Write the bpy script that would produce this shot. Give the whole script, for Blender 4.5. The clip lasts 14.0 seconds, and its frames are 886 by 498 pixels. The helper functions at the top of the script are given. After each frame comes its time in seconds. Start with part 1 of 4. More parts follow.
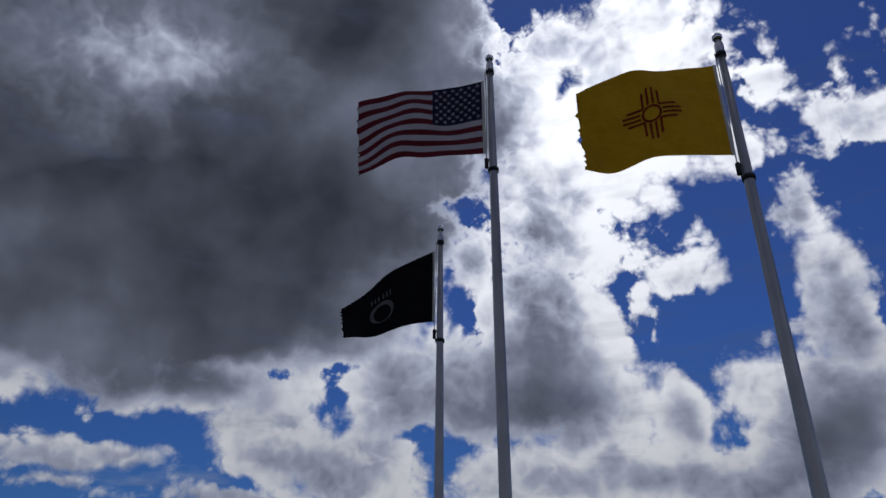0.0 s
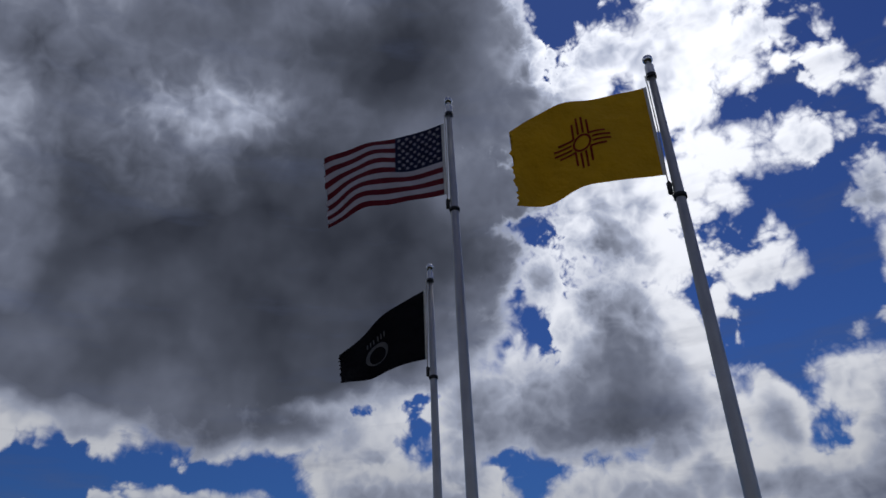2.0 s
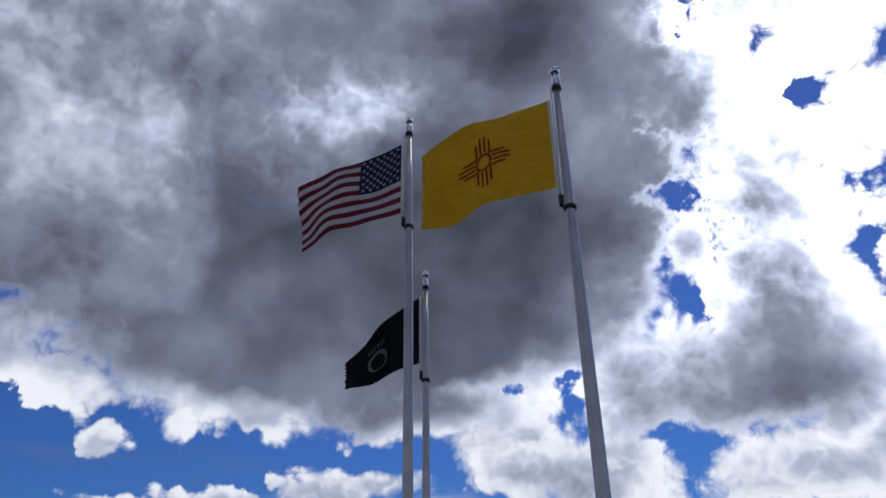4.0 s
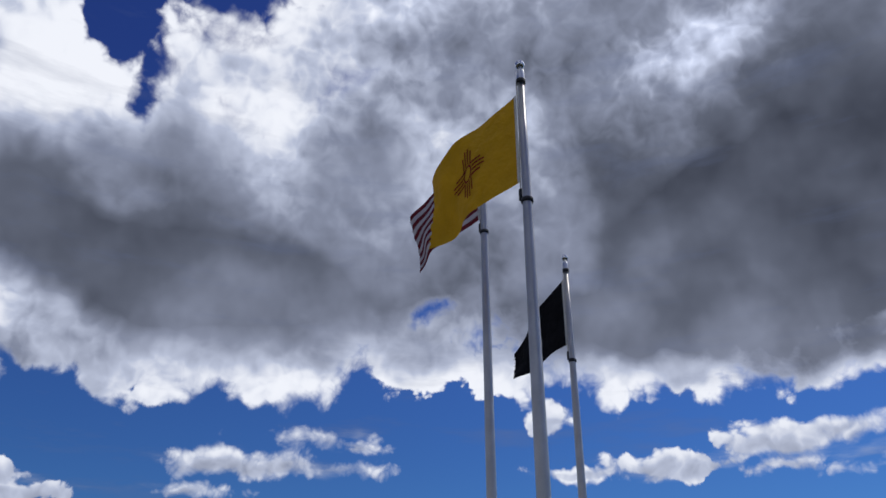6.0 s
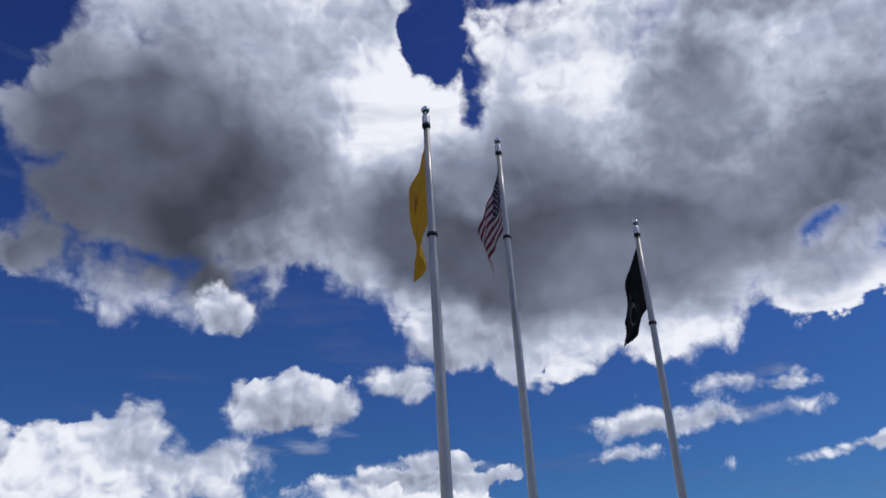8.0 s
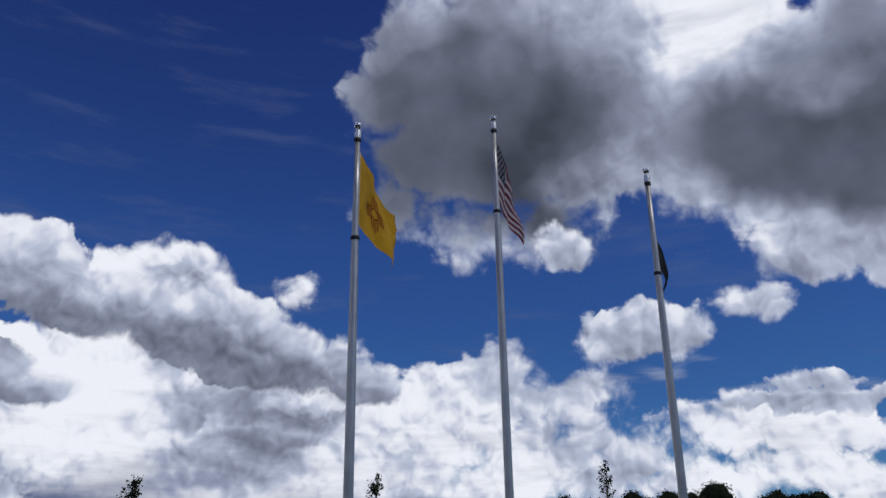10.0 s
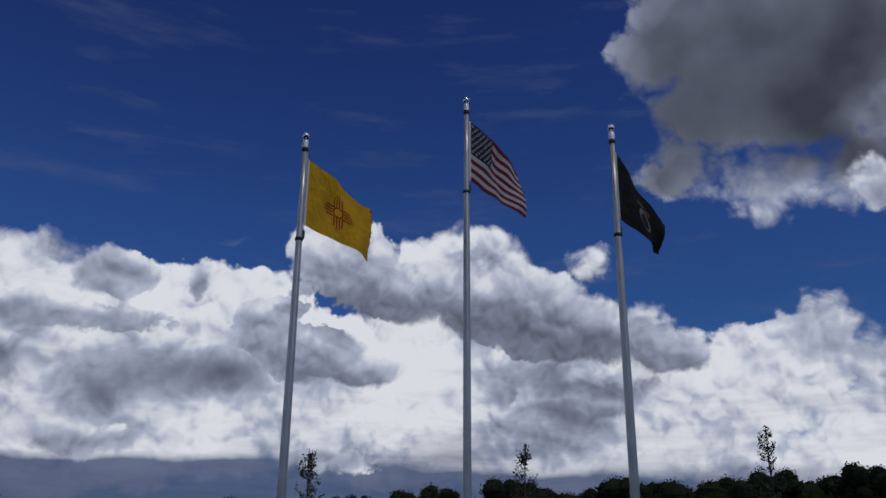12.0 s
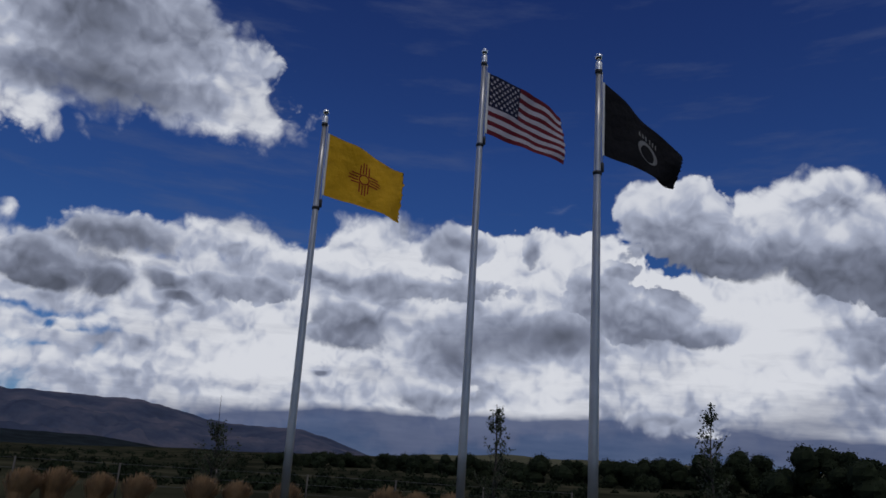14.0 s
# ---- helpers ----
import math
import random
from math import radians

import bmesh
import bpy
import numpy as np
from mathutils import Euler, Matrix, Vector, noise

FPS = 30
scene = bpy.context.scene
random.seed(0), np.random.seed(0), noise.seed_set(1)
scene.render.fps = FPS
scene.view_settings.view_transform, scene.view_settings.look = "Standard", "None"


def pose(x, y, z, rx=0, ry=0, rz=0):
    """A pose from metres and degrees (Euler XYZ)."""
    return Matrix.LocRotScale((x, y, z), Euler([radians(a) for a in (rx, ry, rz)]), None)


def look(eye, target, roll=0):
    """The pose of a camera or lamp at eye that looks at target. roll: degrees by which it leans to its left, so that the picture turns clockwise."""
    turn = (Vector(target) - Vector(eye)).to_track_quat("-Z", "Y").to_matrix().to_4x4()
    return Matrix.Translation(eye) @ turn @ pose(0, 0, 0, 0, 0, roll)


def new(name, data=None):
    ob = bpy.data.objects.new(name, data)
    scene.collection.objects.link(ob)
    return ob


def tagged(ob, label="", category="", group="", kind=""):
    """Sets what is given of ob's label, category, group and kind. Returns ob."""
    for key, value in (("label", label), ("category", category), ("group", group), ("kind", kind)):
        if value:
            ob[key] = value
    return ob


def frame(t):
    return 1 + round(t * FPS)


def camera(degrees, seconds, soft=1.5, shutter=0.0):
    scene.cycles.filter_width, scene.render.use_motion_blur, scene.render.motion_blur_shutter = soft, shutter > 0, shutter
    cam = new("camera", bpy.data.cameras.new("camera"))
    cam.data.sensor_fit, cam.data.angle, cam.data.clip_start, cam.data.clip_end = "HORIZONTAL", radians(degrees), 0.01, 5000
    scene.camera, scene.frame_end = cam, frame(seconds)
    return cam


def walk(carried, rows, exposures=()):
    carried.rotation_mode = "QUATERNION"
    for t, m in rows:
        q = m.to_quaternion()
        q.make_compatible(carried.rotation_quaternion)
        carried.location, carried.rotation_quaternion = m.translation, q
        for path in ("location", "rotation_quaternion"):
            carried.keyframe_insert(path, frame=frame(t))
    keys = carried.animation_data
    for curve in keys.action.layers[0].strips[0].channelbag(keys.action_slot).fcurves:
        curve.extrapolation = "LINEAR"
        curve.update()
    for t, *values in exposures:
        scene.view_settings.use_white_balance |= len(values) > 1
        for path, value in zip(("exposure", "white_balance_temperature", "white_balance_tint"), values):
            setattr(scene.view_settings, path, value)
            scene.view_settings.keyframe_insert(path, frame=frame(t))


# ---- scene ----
cam = camera(60.06, 14.0, soft=1.6)
walk(cam, [
    (0.0, pose(5.364, -5.886, 1.597, 119.68, -0.14, 46.85)),
    (0.5, pose(5.501, -5.740, 1.622, 119.69, -0.49, 48.42)),
    (1.0, pose(5.755, -5.600, 1.623, 119.03, -0.91, 49.81)),
    (1.5, pose(6.061, -5.420, 1.608, 120.38, -0.17, 50.52)),
    (2.0, pose(6.457, -5.150, 1.592, 121.68, 2.42, 54.16)),
    (2.2, pose(6.616, -5.033, 1.588, 122.15, 1.51, 53.66)),
    (4.3, pose(8.674, -2.935, 1.606, 118.96, 0.54, 71.12)),
    (4.5, pose(8.885, -2.576, 1.610, 117.89, 0.09, 75.41)),
    (5.0, pose(9.397, -1.632, 1.619, 118.90, 0.65, 81.90)),
    (5.5, pose(9.796, -0.541, 1.615, 118.76, -0.99, 89.38)),
    (6.0, pose(10.015, 0.662, 1.604, 118.23, -0.07, 97.28)),
    (6.5, pose(10.117, 1.943, 1.602, 118.42, -0.01, 105.80)),
    (7.0, pose(10.058, 3.260, 1.597, 117.94, -0.29, 112.78)),
    (7.5, pose(9.892, 4.607, 1.595, 116.93, -1.07, 120.61)),
    (7.7, pose(9.808, 5.144, 1.595, 116.29, 0.97, 124.16)),
    (9.8, pose(6.682, 10.296, 1.621, 113.99, 0.24, 150.27)),
    (10.0, pose(6.234, 10.643, 1.615, 111.96, 0.74, 154.42)),
    (10.5, pose(5.056, 11.461, 1.602, 112.06, -0.87, 163.45)),
    (11.0, pose(3.762, 12.095, 1.591, 110.85, -0.95, 171.93)),
    (11.5, pose(2.438, 12.483, 1.583, 108.83, -1.45, 171.93)),
    (12.0, pose(1.092, 12.648, 1.583, 109.88, -0.46, 176.78)),
    (12.5, pose(-0.279, 12.646, 1.587, 110.10, -0.85, 181.96)),
    (13.0, pose(-1.642, 12.505, 1.589, 109.46, -1.23, 186.54)),
    (13.5, pose(-2.994, 12.271, 1.582, 106.91, 0.19, 193.14)),
    (14.0, pose(-4.302, 11.952, 1.581, 106.31, -3.71, 201.11)),
], exposures=[
    (0.0, -0.86), (1.0, -0.86), (2.2, -0.84), (4.3, -0.02), (7.7, -0.05), (9.8, -0.08), (11.0, -0.28), (14.0, -0.45),
])

# ---- sky, clouds and sun ----
SUN_AZ, SUN_EL = 38.0, 56.0     # degrees; azimuth counted from +y towards -x


def heading(az, el=0.0):
    a, e = radians(az), radians(el)
    return Vector((-math.sin(a) * math.cos(e), math.cos(a) * math.cos(e), math.sin(e)))


sun_data = bpy.data.lights.new("sun", "SUN")
sun_data.energy, sun_data.angle, sun_data.color = 0.9, radians(1.0), (1.0, 0.95, 0.87)
sun = new("sun", sun_data)
sun.matrix_world = look(heading(SUN_AZ, SUN_EL) * 60, (0, 0, 0))

world = bpy.data.worlds.new("sky")
scene.world = world
world.use_nodes = True
wt = world.node_tree
wt.nodes.clear()


def wn(kind, *ins, **props):
    node = wt.nodes.new(kind)
    for key, value in props.items():
        setattr(node, key, value)
    for i, value in enumerate(ins):
        if value is None:
            continue
        if isinstance(value, bpy.types.NodeSocket):
            wt.links.new(value, node.inputs[i])
        else:
            node.inputs[i].default_value = value
    return node


def wmath(op, *ins):
    return wn("ShaderNodeMath", *ins, operation=op).outputs[0]


def wvec(op, *ins):
    return wn("ShaderNodeVectorMath", *ins, operation=op).outputs[0]


def wmix(fac, a, b):
    node = wn("ShaderNodeMix", data_type="RGBA")
    for i, value in ((0, fac), (6, a), (7, b)):
        if isinstance(value, bpy.types.NodeSocket):
            wt.links.new(value, node.inputs[i])
        else:
            node.inputs[i].default_value = value
    return node.outputs[2]


def wnoise(vec, scale, detail, rough, kind="FBM"):
    node = wn("ShaderNodeTexNoise", noise_dimensions="3D", noise_type=kind, normalize=True)
    wt.links.new(vec, node.inputs["Vector"])
    node.inputs["Scale"].default_value, node.inputs["Detail"].default_value, node.inputs["Roughness"].default_value = scale, detail, rough
    return node


way = wn("ShaderNodeTexCoord").outputs["Generated"]
xyz = wn("ShaderNodeSeparateXYZ", way)
azimuth = wmath("MULTIPLY", wmath("ARCTAN2", wmath("MULTIPLY", xyz.outputs[0], -1.0), xyz.outputs[1]), 180 / math.pi)
azimuth = wmath("WRAP", azimuth, 300.0, -60.0)
height = wmath("MULTIPLY", wmath("ARCSINE", xyz.outputs[2]), 180 / math.pi)
flat_sky = wn("ShaderNodeCombineXYZ", azimuth, height, 0.0).outputs[0]
# the billows bend every outline
bend = wvec("SUBTRACT", wnoise(way, 7.0, 3.0, 0.55).outputs["Color"], (0.5, 0.5, 0.5))
curl = wvec("SUBTRACT", wnoise(way, 22.0, 2.5, 0.5).outputs["Color"], (0.5, 0.5, 0.5))
bent = wvec("ADD", flat_sky, wvec("ADD", wvec("SCALE", bend, None, None, 5.5), wvec("SCALE", curl, None, None, 2.4)))
level = wvec("ADD", flat_sky, wvec("ADD", wvec("SCALE", bend, None, None, 1.2), wvec("SCALE", curl, None, None, 0.5)))
near_bent = wvec("ADD", flat_sky, wvec("ADD", wvec("SCALE", bend, None, None, 1.6), wvec("SCALE", curl, None, None, 1.8)))
soft_bent = wvec("ADD", flat_sky, wvec("SCALE", bend, None, None, 7.0))

# high thin cloud is drawn out level
drawn = wnoise(wvec("MULTIPLY", way, (5.0, 5.0, 30.0)), 1.0, 6.0, 0.6).outputs["Fac"]

cover, gaps, grey, rainy = [None], [None], [None], [None]
scud, scud_grey, thin = [None], [None], [None]


def oval(az, el, w, h, vec):
    """How far from the middle of an oval: 1 at its rim."""
    place = wn("ShaderNodeVectorMath", vec, (1 / w, 1 / h, 0), (-az / w, -el / h, 0), operation="MULTIPLY_ADD").outputs[0]
    return wn("ShaderNodeVectorMath", place, operation="LENGTH").outputs["Value"]


def depth(az, el, w, h):
    """How far inside an oval lump of cloud, in degrees."""
    m = min(w * 0.9, h)
    return wmath("MULTIPLY_ADD", oval(az, el, w, h, bent), -m, m)


def puff(az, el, w, h):
    d = depth(az, el, w, h)
    cover[0] = d if cover[0] is None else wmath("SMOOTH_MAX", cover[0], d, 0.9)


def gap(az, el, w, h):
    d = depth(az, el, w, h)
    gaps[0] = d if gaps[0] is None else wmath("MAXIMUM", gaps[0], d)


def hump(az, el, w, h, weight, total, vec):
    g = wn("ShaderNodeMapRange", oval(az, el, w * 1.25, h * 1.25, vec), 1.0, 0.15, 0.0, 1.0, interpolation_type="SMOOTHSTEP").outputs[0]
    total[0] = wmath("MULTIPLY", g, weight) if total[0] is None else wmath("MULTIPLY_ADD", g, weight, total[0])


def shade(az, el, w, h, weight):
    hump(az, el, w, h, weight, grey, soft_bent)


def front(az, el, w, h, weight, drop=0.45):
    """A cloud that floats before the bank: pale top, grey underside."""
    m = min(w * 0.9, h)
    d = wmath("MULTIPLY_ADD", oval(az, el, w, h, near_bent), -m, m)
    scud[0] = d if scud[0] is None else wmath("SMOOTH_MAX", scud[0], d, 0.4)
    g = wn("ShaderNodeMapRange", oval(az, el - drop * h, w * 1.6, h * 1.55, near_bent), 1.1, 0.3, 0.0, weight, interpolation_type="SMOOTHSTEP").outputs[0]
    scud_grey[0] = g if scud_grey[0] is None else wmath("MAXIMUM", scud_grey[0], g)


def streak(az, el, w, h):
    m = min(w * 0.5, h)
    d = wmath("MULTIPLY_ADD", oval(az, el, w, h, soft_bent), -m, m)
    thin[0] = d if thin[0] is None else wmath("SMOOTH_MAX", thin[0], d, 0.5)


def rain(az, el, w, h, weight):
    hump(az, el, w, h, weight, rainy, level)


# great grey cloud over the poles
puff(67.4, 32.8, 21.1, 13.1)
puff(53.1, 45.5, 10.9, 10.2)
puff(54.9, 34.3, 8.8, 9.6)
puff(69.0, 23.1, 16.8, 4.3)
puff(54.2, 24.6, 6.2, 4.0)
puff(77.1, 30.8, 12.8, 12.2)
puff(75.2, 46.3, 24.0, 8.7)
puff(77.8, 23.4, 15.2, 6.1)
puff(87.1, 33.8, 14.7, 12.4)
puff(72.0, 31.6, 14.4, 12.6)
puff(77.0, 24.1, 13.5, 4.2)
puff(83.3, 18.2, 2.3, 1.3)
puff(77.9, 18.8, 5.1, 1.7)
puff(70.2, 18.8, 4.3, 2.0)
puff(91.1, 48.5, 29.0, 7.4)
# bright broken cloud by the sun
puff(31.3, 42.5, 8.9, 4.7)
puff(38.7, 38.9, 4.7, 4.1)
puff(26.0, 44.1, 3.2, 3.4)
puff(36.1, 34.1, 5.2, 3.3)
puff(32.2, 34.1, 5.5, 2.5)
puff(36.3, 29.9, 5.2, 2.2)
puff(27.8, 26.8, 1.8, 1.4)
puff(44.4, 28.6, 1.7, 2.6)
puff(22.8, 33.8, 2.4, 1.0)
puff(42.8, 40.4, 3.5, 5.1)
# cumulus head
puff(37.7, 22.4, 5.1, 5.8)
puff(42.4, 19.3, 10.1, 3.7)
puff(35.6, 17.8, 4.2, 4.2)
puff(49.4, 19.3, 4.4, 3.3)
puff(29.7, 16.6, 2.4, 2.4)
# cumulus towers
puff(16.9, 21.9, 2.6, 5.4)
puff(24.3, 18.4, 2.2, 2.4)
puff(19.6, 15.6, 5.4, 4.3)
puff(34.5, 12.7, 13.0, 2.5)
puff(23.3, 12.0, 8.3, 3.0)
# low white puffs
puff(64.8, 18.4, 7.2, 1.8)
puff(59.4, 14.9, 4.1, 2.5)
puff(53.1, 13.6, 6.2, 2.9)
puff(18.0, 29.2, 1.8, 1.7)
puff(11.9, 34.3, 2.3, 0.8)
puff(17.8, 37.9, 0.6, 0.6)
puff(30.1, 24.2, 0.3, 0.8)
# second great cloud
puff(127.9, 32.4, 12.9, 10.6)
puff(115.1, 28.0, 13.7, 8.1)
puff(119.0, 20.9, 9.1, 4.1)
puff(110.4, 19.9, 5.1, 3.5)
puff(126.2, 20.2, 4.4, 3.1)
puff(102.1, 30.7, 12.2, 11.0)
puff(98.9, 20.2, 4.5, 2.6)
puff(92.7, 19.3, 4.9, 1.8)
puff(102.8, 43.9, 18.4, 3.5)
puff(112.2, 40.3, 5.7, 3.0)
puff(118.2, 39.6, 5.6, 2.7)
puff(107.2, 43.2, 8.2, 3.5)
puff(144.6, 42.6, 13.7, 5.1)
puff(137.2, 41.0, 6.1, 4.8)
puff(114.9, 37.4, 4.2, 2.5)
puff(148.6, 33.4, 10.3, 8.6)
puff(155.0, 33.5, 5.9, 7.0)
puff(154.1, 30.7, 7.3, 5.4)
puff(151.2, 23.6, 3.2, 1.3)
puff(145.8, 22.3, 2.2, 2.4)
# fair weather bank
puff(150.4, 12.0, 2.8, 2.6)
puff(146.2, 10.3, 3.8, 1.3)
# grey cloud edge
puff(147.2, 33.1, 10.7, 6.1)
puff(157.2, 32.3, 4.4, 4.0)
puff(152.3, 27.7, 5.1, 2.6)
puff(141.3, 28.1, 5.4, 4.0)
puff(146.5, 22.3, 2.4, 1.9)
puff(157.8, 24.4, 2.3, 1.3)
puff(153.0, 22.9, 1.7, 1.0)
# cloud bank
puff(200.6, 15.5, 6.6, 2.8)
puff(192.9, 14.1, 8.5, 3.3)
puff(192.3, 9.8, 15.8, 4.6)
puff(176.0, 10.3, 13.9, 5.3)
puff(163.4, 8.4, 12.3, 3.8)
puff(153.3, 10.5, 5.3, 3.6)
puff(147.6, 6.5, 5.8, 2.2)
puff(142.7, 14.5, 1.0, 1.5)
puff(165.4, 18.7, 1.0, 0.8)
puff(193.5, 5.2, 16.1, 1.8)
puff(176.4, 18.2, 5.8, 2.5)
puff(167.6, 5.0, 16.2, 1.7)
puff(186.1, 6.7, 11.8, 2.3)
puff(213.3, 3.9, 15.9, 1.4)
puff(188.6, 6.3, 13.9, 2.4)
puff(177.2, 8.5, 7.1, 3.0)
puff(152.2, 4.2, 9.4, 1.1)
puff(130.7, 7.4, 6.4, 1.9)
puff(141.3, 6.0, 2.4, 1.6)
puff(128.5, 4.4, 4.9, 1.3)
puff(148.1, 5.5, 8.1, 1.4)
puff(135.8, 4.2, 5.5, 1.1)
# upper cloud
puff(227.8, 27.3, 11.5, 4.2)
puff(220.6, 24.6, 5.4, 2.3)
puff(235.5, 23.3, 4.9, 2.4)
puff(233.4, 15.0, 0.6, 0.6)
# far bank
puff(229.2, 12.8, 5.2, 1.9)
puff(219.1, 14.6, 8.4, 1.3)
puff(205.1, 16.0, 5.3, 2.1)
puff(221.9, 9.3, 14.3, 4.3)
puff(205.4, 9.2, 16.1, 7.1)
puff(227.5, 5.5, 5.5, 1.3)
puff(229.4, 8.3, 6.4, 1.9)
puff(230.8, 10.4, 5.0, 1.5)
puff(220.0, 4.3, 9.8, 1.7)
puff(201.0, 5.7, 13.8, 2.5)
puff(178.9, 4.3, 16.3, 1.6)
puff(169.0, 3.7, 8.9, 1.5)
puff(193.1, 5.9, 8.4, 2.5)
# rounded heads
puff(47.4, 35.8, 3.4, 4.5)
puff(51.1, 19.4, 2.0, 3.9)
puff(131.5, 41.2, 2.6, 4.7)
puff(125.6, 34.4, 4.5, 2.5)
puff(113.7, 39.7, 5.8, 3.6)
# fair weather puffs
front(138.7, 15.3, 3.4, 2.0, 0.3, 0.95)
front(140.7, 14.3, 2.7, 1.4, 0.3, 0.95)
front(136.5, 14.5, 2.0, 1.4, 0.3, 0.95)
front(131.0, 16.3, 2.1, 1.1, 0.25, 0.95)
front(89.3, 15.8, 1.3, 0.9, 0.2, 0.95)
front(144.9, 21.5, 2.0, 1.9, 0.2, 0.9)
front(140.9, 6.0, 1.9, 1.6, 0.2, 0.95)
# cumulus before the bank
front(184.4, 19.0, 4.0, 2.7, 0.38, 0.95)
front(180.3, 16.6, 6.9, 2.1, 0.53, 0.95)
front(172.3, 15.8, 5.7, 2.9, 0.47, 0.95)
front(166.2, 13.5, 6.0, 2.4, 0.53, 0.95)
front(160.8, 12.2, 3.3, 1.4, 0.53, 0.95)
front(166.3, 8.8, 4.4, 1.3, 0.47, 0.95)
# grey scud
front(190.2, 13.6, 2.3, 1.8, 0.34)
front(187.0, 11.8, 3.4, 2.0, 0.37)
front(183.2, 10.7, 2.5, 0.9, 0.4)
front(188.0, 14.9, 1.5, 0.5, 0.36)
front(200.7, 16.8, 2.5, 1.2, 0.27)
front(195.1, 16.1, 0.6, 1.2, 0.29)
front(226.0, 14.7, 3.8, 1.6, 0.5)
front(230.5, 12.2, 3.0, 1.9, 0.54)
front(226.4, 11.5, 1.9, 1.3, 0.54)
front(222.7, 12.0, 1.4, 0.7, 0.48)
front(221.2, 10.8, 1.2, 0.4, 0.44)
front(208.8, 10.0, 3.3, 1.8, 0.45)
front(210.7, 6.6, 0.6, 0.2, 0.44)
front(206.2, 13.4, 10.7, 0.9, 0.29)
front(216.3, 12.0, 4.3, 0.8, 0.32)
front(202.6, 5.6, 2.7, 1.1, 0.32)
front(201.6, 16.6, 2.3, 1.4, 0.26)
front(185.5, 4.4, 2.7, 0.7, 0.24)
# low flat clouds
front(79.9, 12.3, 4.59, 0.63, 0.22, 0.5)
front(69.5, 13.4, 2.04, 0.56, 0.2, 0.5)
front(87.7, 11.7, 2.8, 0.28, 0.16, 0.5)
front(109.7, 12.4, 2.55, 0.42, 0.2, 0.5)
front(106.2, 12.2, 2.04, 0.28, 0.18, 0.5)
front(105.2, 14.1, 1.87, 0.21, 0.15, 0.5)
front(57.7, 14.5, 3.31, 1.12, 0.22, 0.5)
front(61.7, 11.2, 3.74, 0.77, 0.22, 0.5)
front(54.2, 12.9, 2.29, 1.68, 0.25, 0.5)
front(113.1, 12.1, 3.15, 0.63, 0.22, 0.5)
front(107.4, 12.6, 1.87, 0.35, 0.18, 0.5)
front(104.1, 13.8, 1.7, 0.21, 0.15, 0.5)
front(115.6, 10, 1.19, 0.21, 0.18, 0.5)
front(128.7, 9.3, 6.46, 0.7, 0.3, 0.5)
front(97.4, 9, 3.48, 0.28, 0.15, 0.5)
front(128, 10.6, 3.06, 0.7, 0.3, 0.5)
front(73.3, 13.3, 3.48, 0.98, 0.18, 0.5)
front(74.5, 11.4, 2.21, 0.49, 0.16, 0.5)
# high streaks
streak(136.2, 12.2, 3.1, 0.8)
streak(137.8, 12.4, 3.8, 0.7)
streak(144.2, 11.1, 3.0, 0.7)
streak(113.5, 12.0, 4.5, 0.9)
streak(107.2, 12.5, 3.1, 0.6)
streak(104.8, 14.0, 3.8, 0.5)
streak(116.3, 10.0, 1.6, 0.3)
streak(77.0, 12.4, 9.6, 0.7)
streak(72.5, 13.3, 3.8, 1.2)
streak(90.5, 11.5, 2.3, 0.6)
streak(70.3, 10.8, 2.6, 0.4)
streak(125.3, 9.3, 2.6, 0.4)
streak(73.6, 12.9, 5.1, 1.6)
streak(76.9, 17.6, 2.9, 0.9)
streak(66.9, 12.1, 6.7, 0.7)
streak(131.2, 9.4, 6.4, 1.1)
streak(145.5, 10.4, 4.2, 0.6)
streak(138.0, 12.2, 4.1, 0.6)
streak(148.8, 8.3, 2.9, 0.7)
streak(131.1, 9.5, 5.3, 0.8)
streak(144.5, 10.7, 2.9, 0.4)
streak(147.9, 8.8, 6.2, 0.8)
streak(144.6, 11.0, 3.7, 0.4)
streak(192.0, 19.5, 3.2, 0.6)
streak(158.5, 16.0, 1.2, 0.6)
# blue gaps
gap(12.1, 40.2, 4.3, 2.0)
gap(18.9, 39.1, 1.3, 2.2)
gap(126.3, 43.2, 3.3, 2.9)
gap(123.5, 39.0, 0.7, 2.4)
gap(117.9, 44.7, 6.7, 1.1)
gap(14.5, 38.7, 2.4, 2.1)
gap(22.3, 26.3, 3.6, 2.3)
gap(30.7, 22.2, 1.1, 2.4)
gap(36.1, 40.1, 1.1, 1.2)
gap(160.4, 30.2, 1.9, 0.6)
gap(125.9, 40.6, 3.1, 2.2)
gap(99.0, 23.2, 1.1, 0.3)
gap(119.7, 17.4, 0.6, 0.3)
gap(44.8, 32.7, 1.5, 1.4)
gap(44.5, 24.1, 1.6, 1.5)
gap(227.3, 8.1, 1.7, 0.2)
gap(231.2, 9.0, 1.2, 0.1)
gap(229.4, 6.4, 2.5, 0.2)
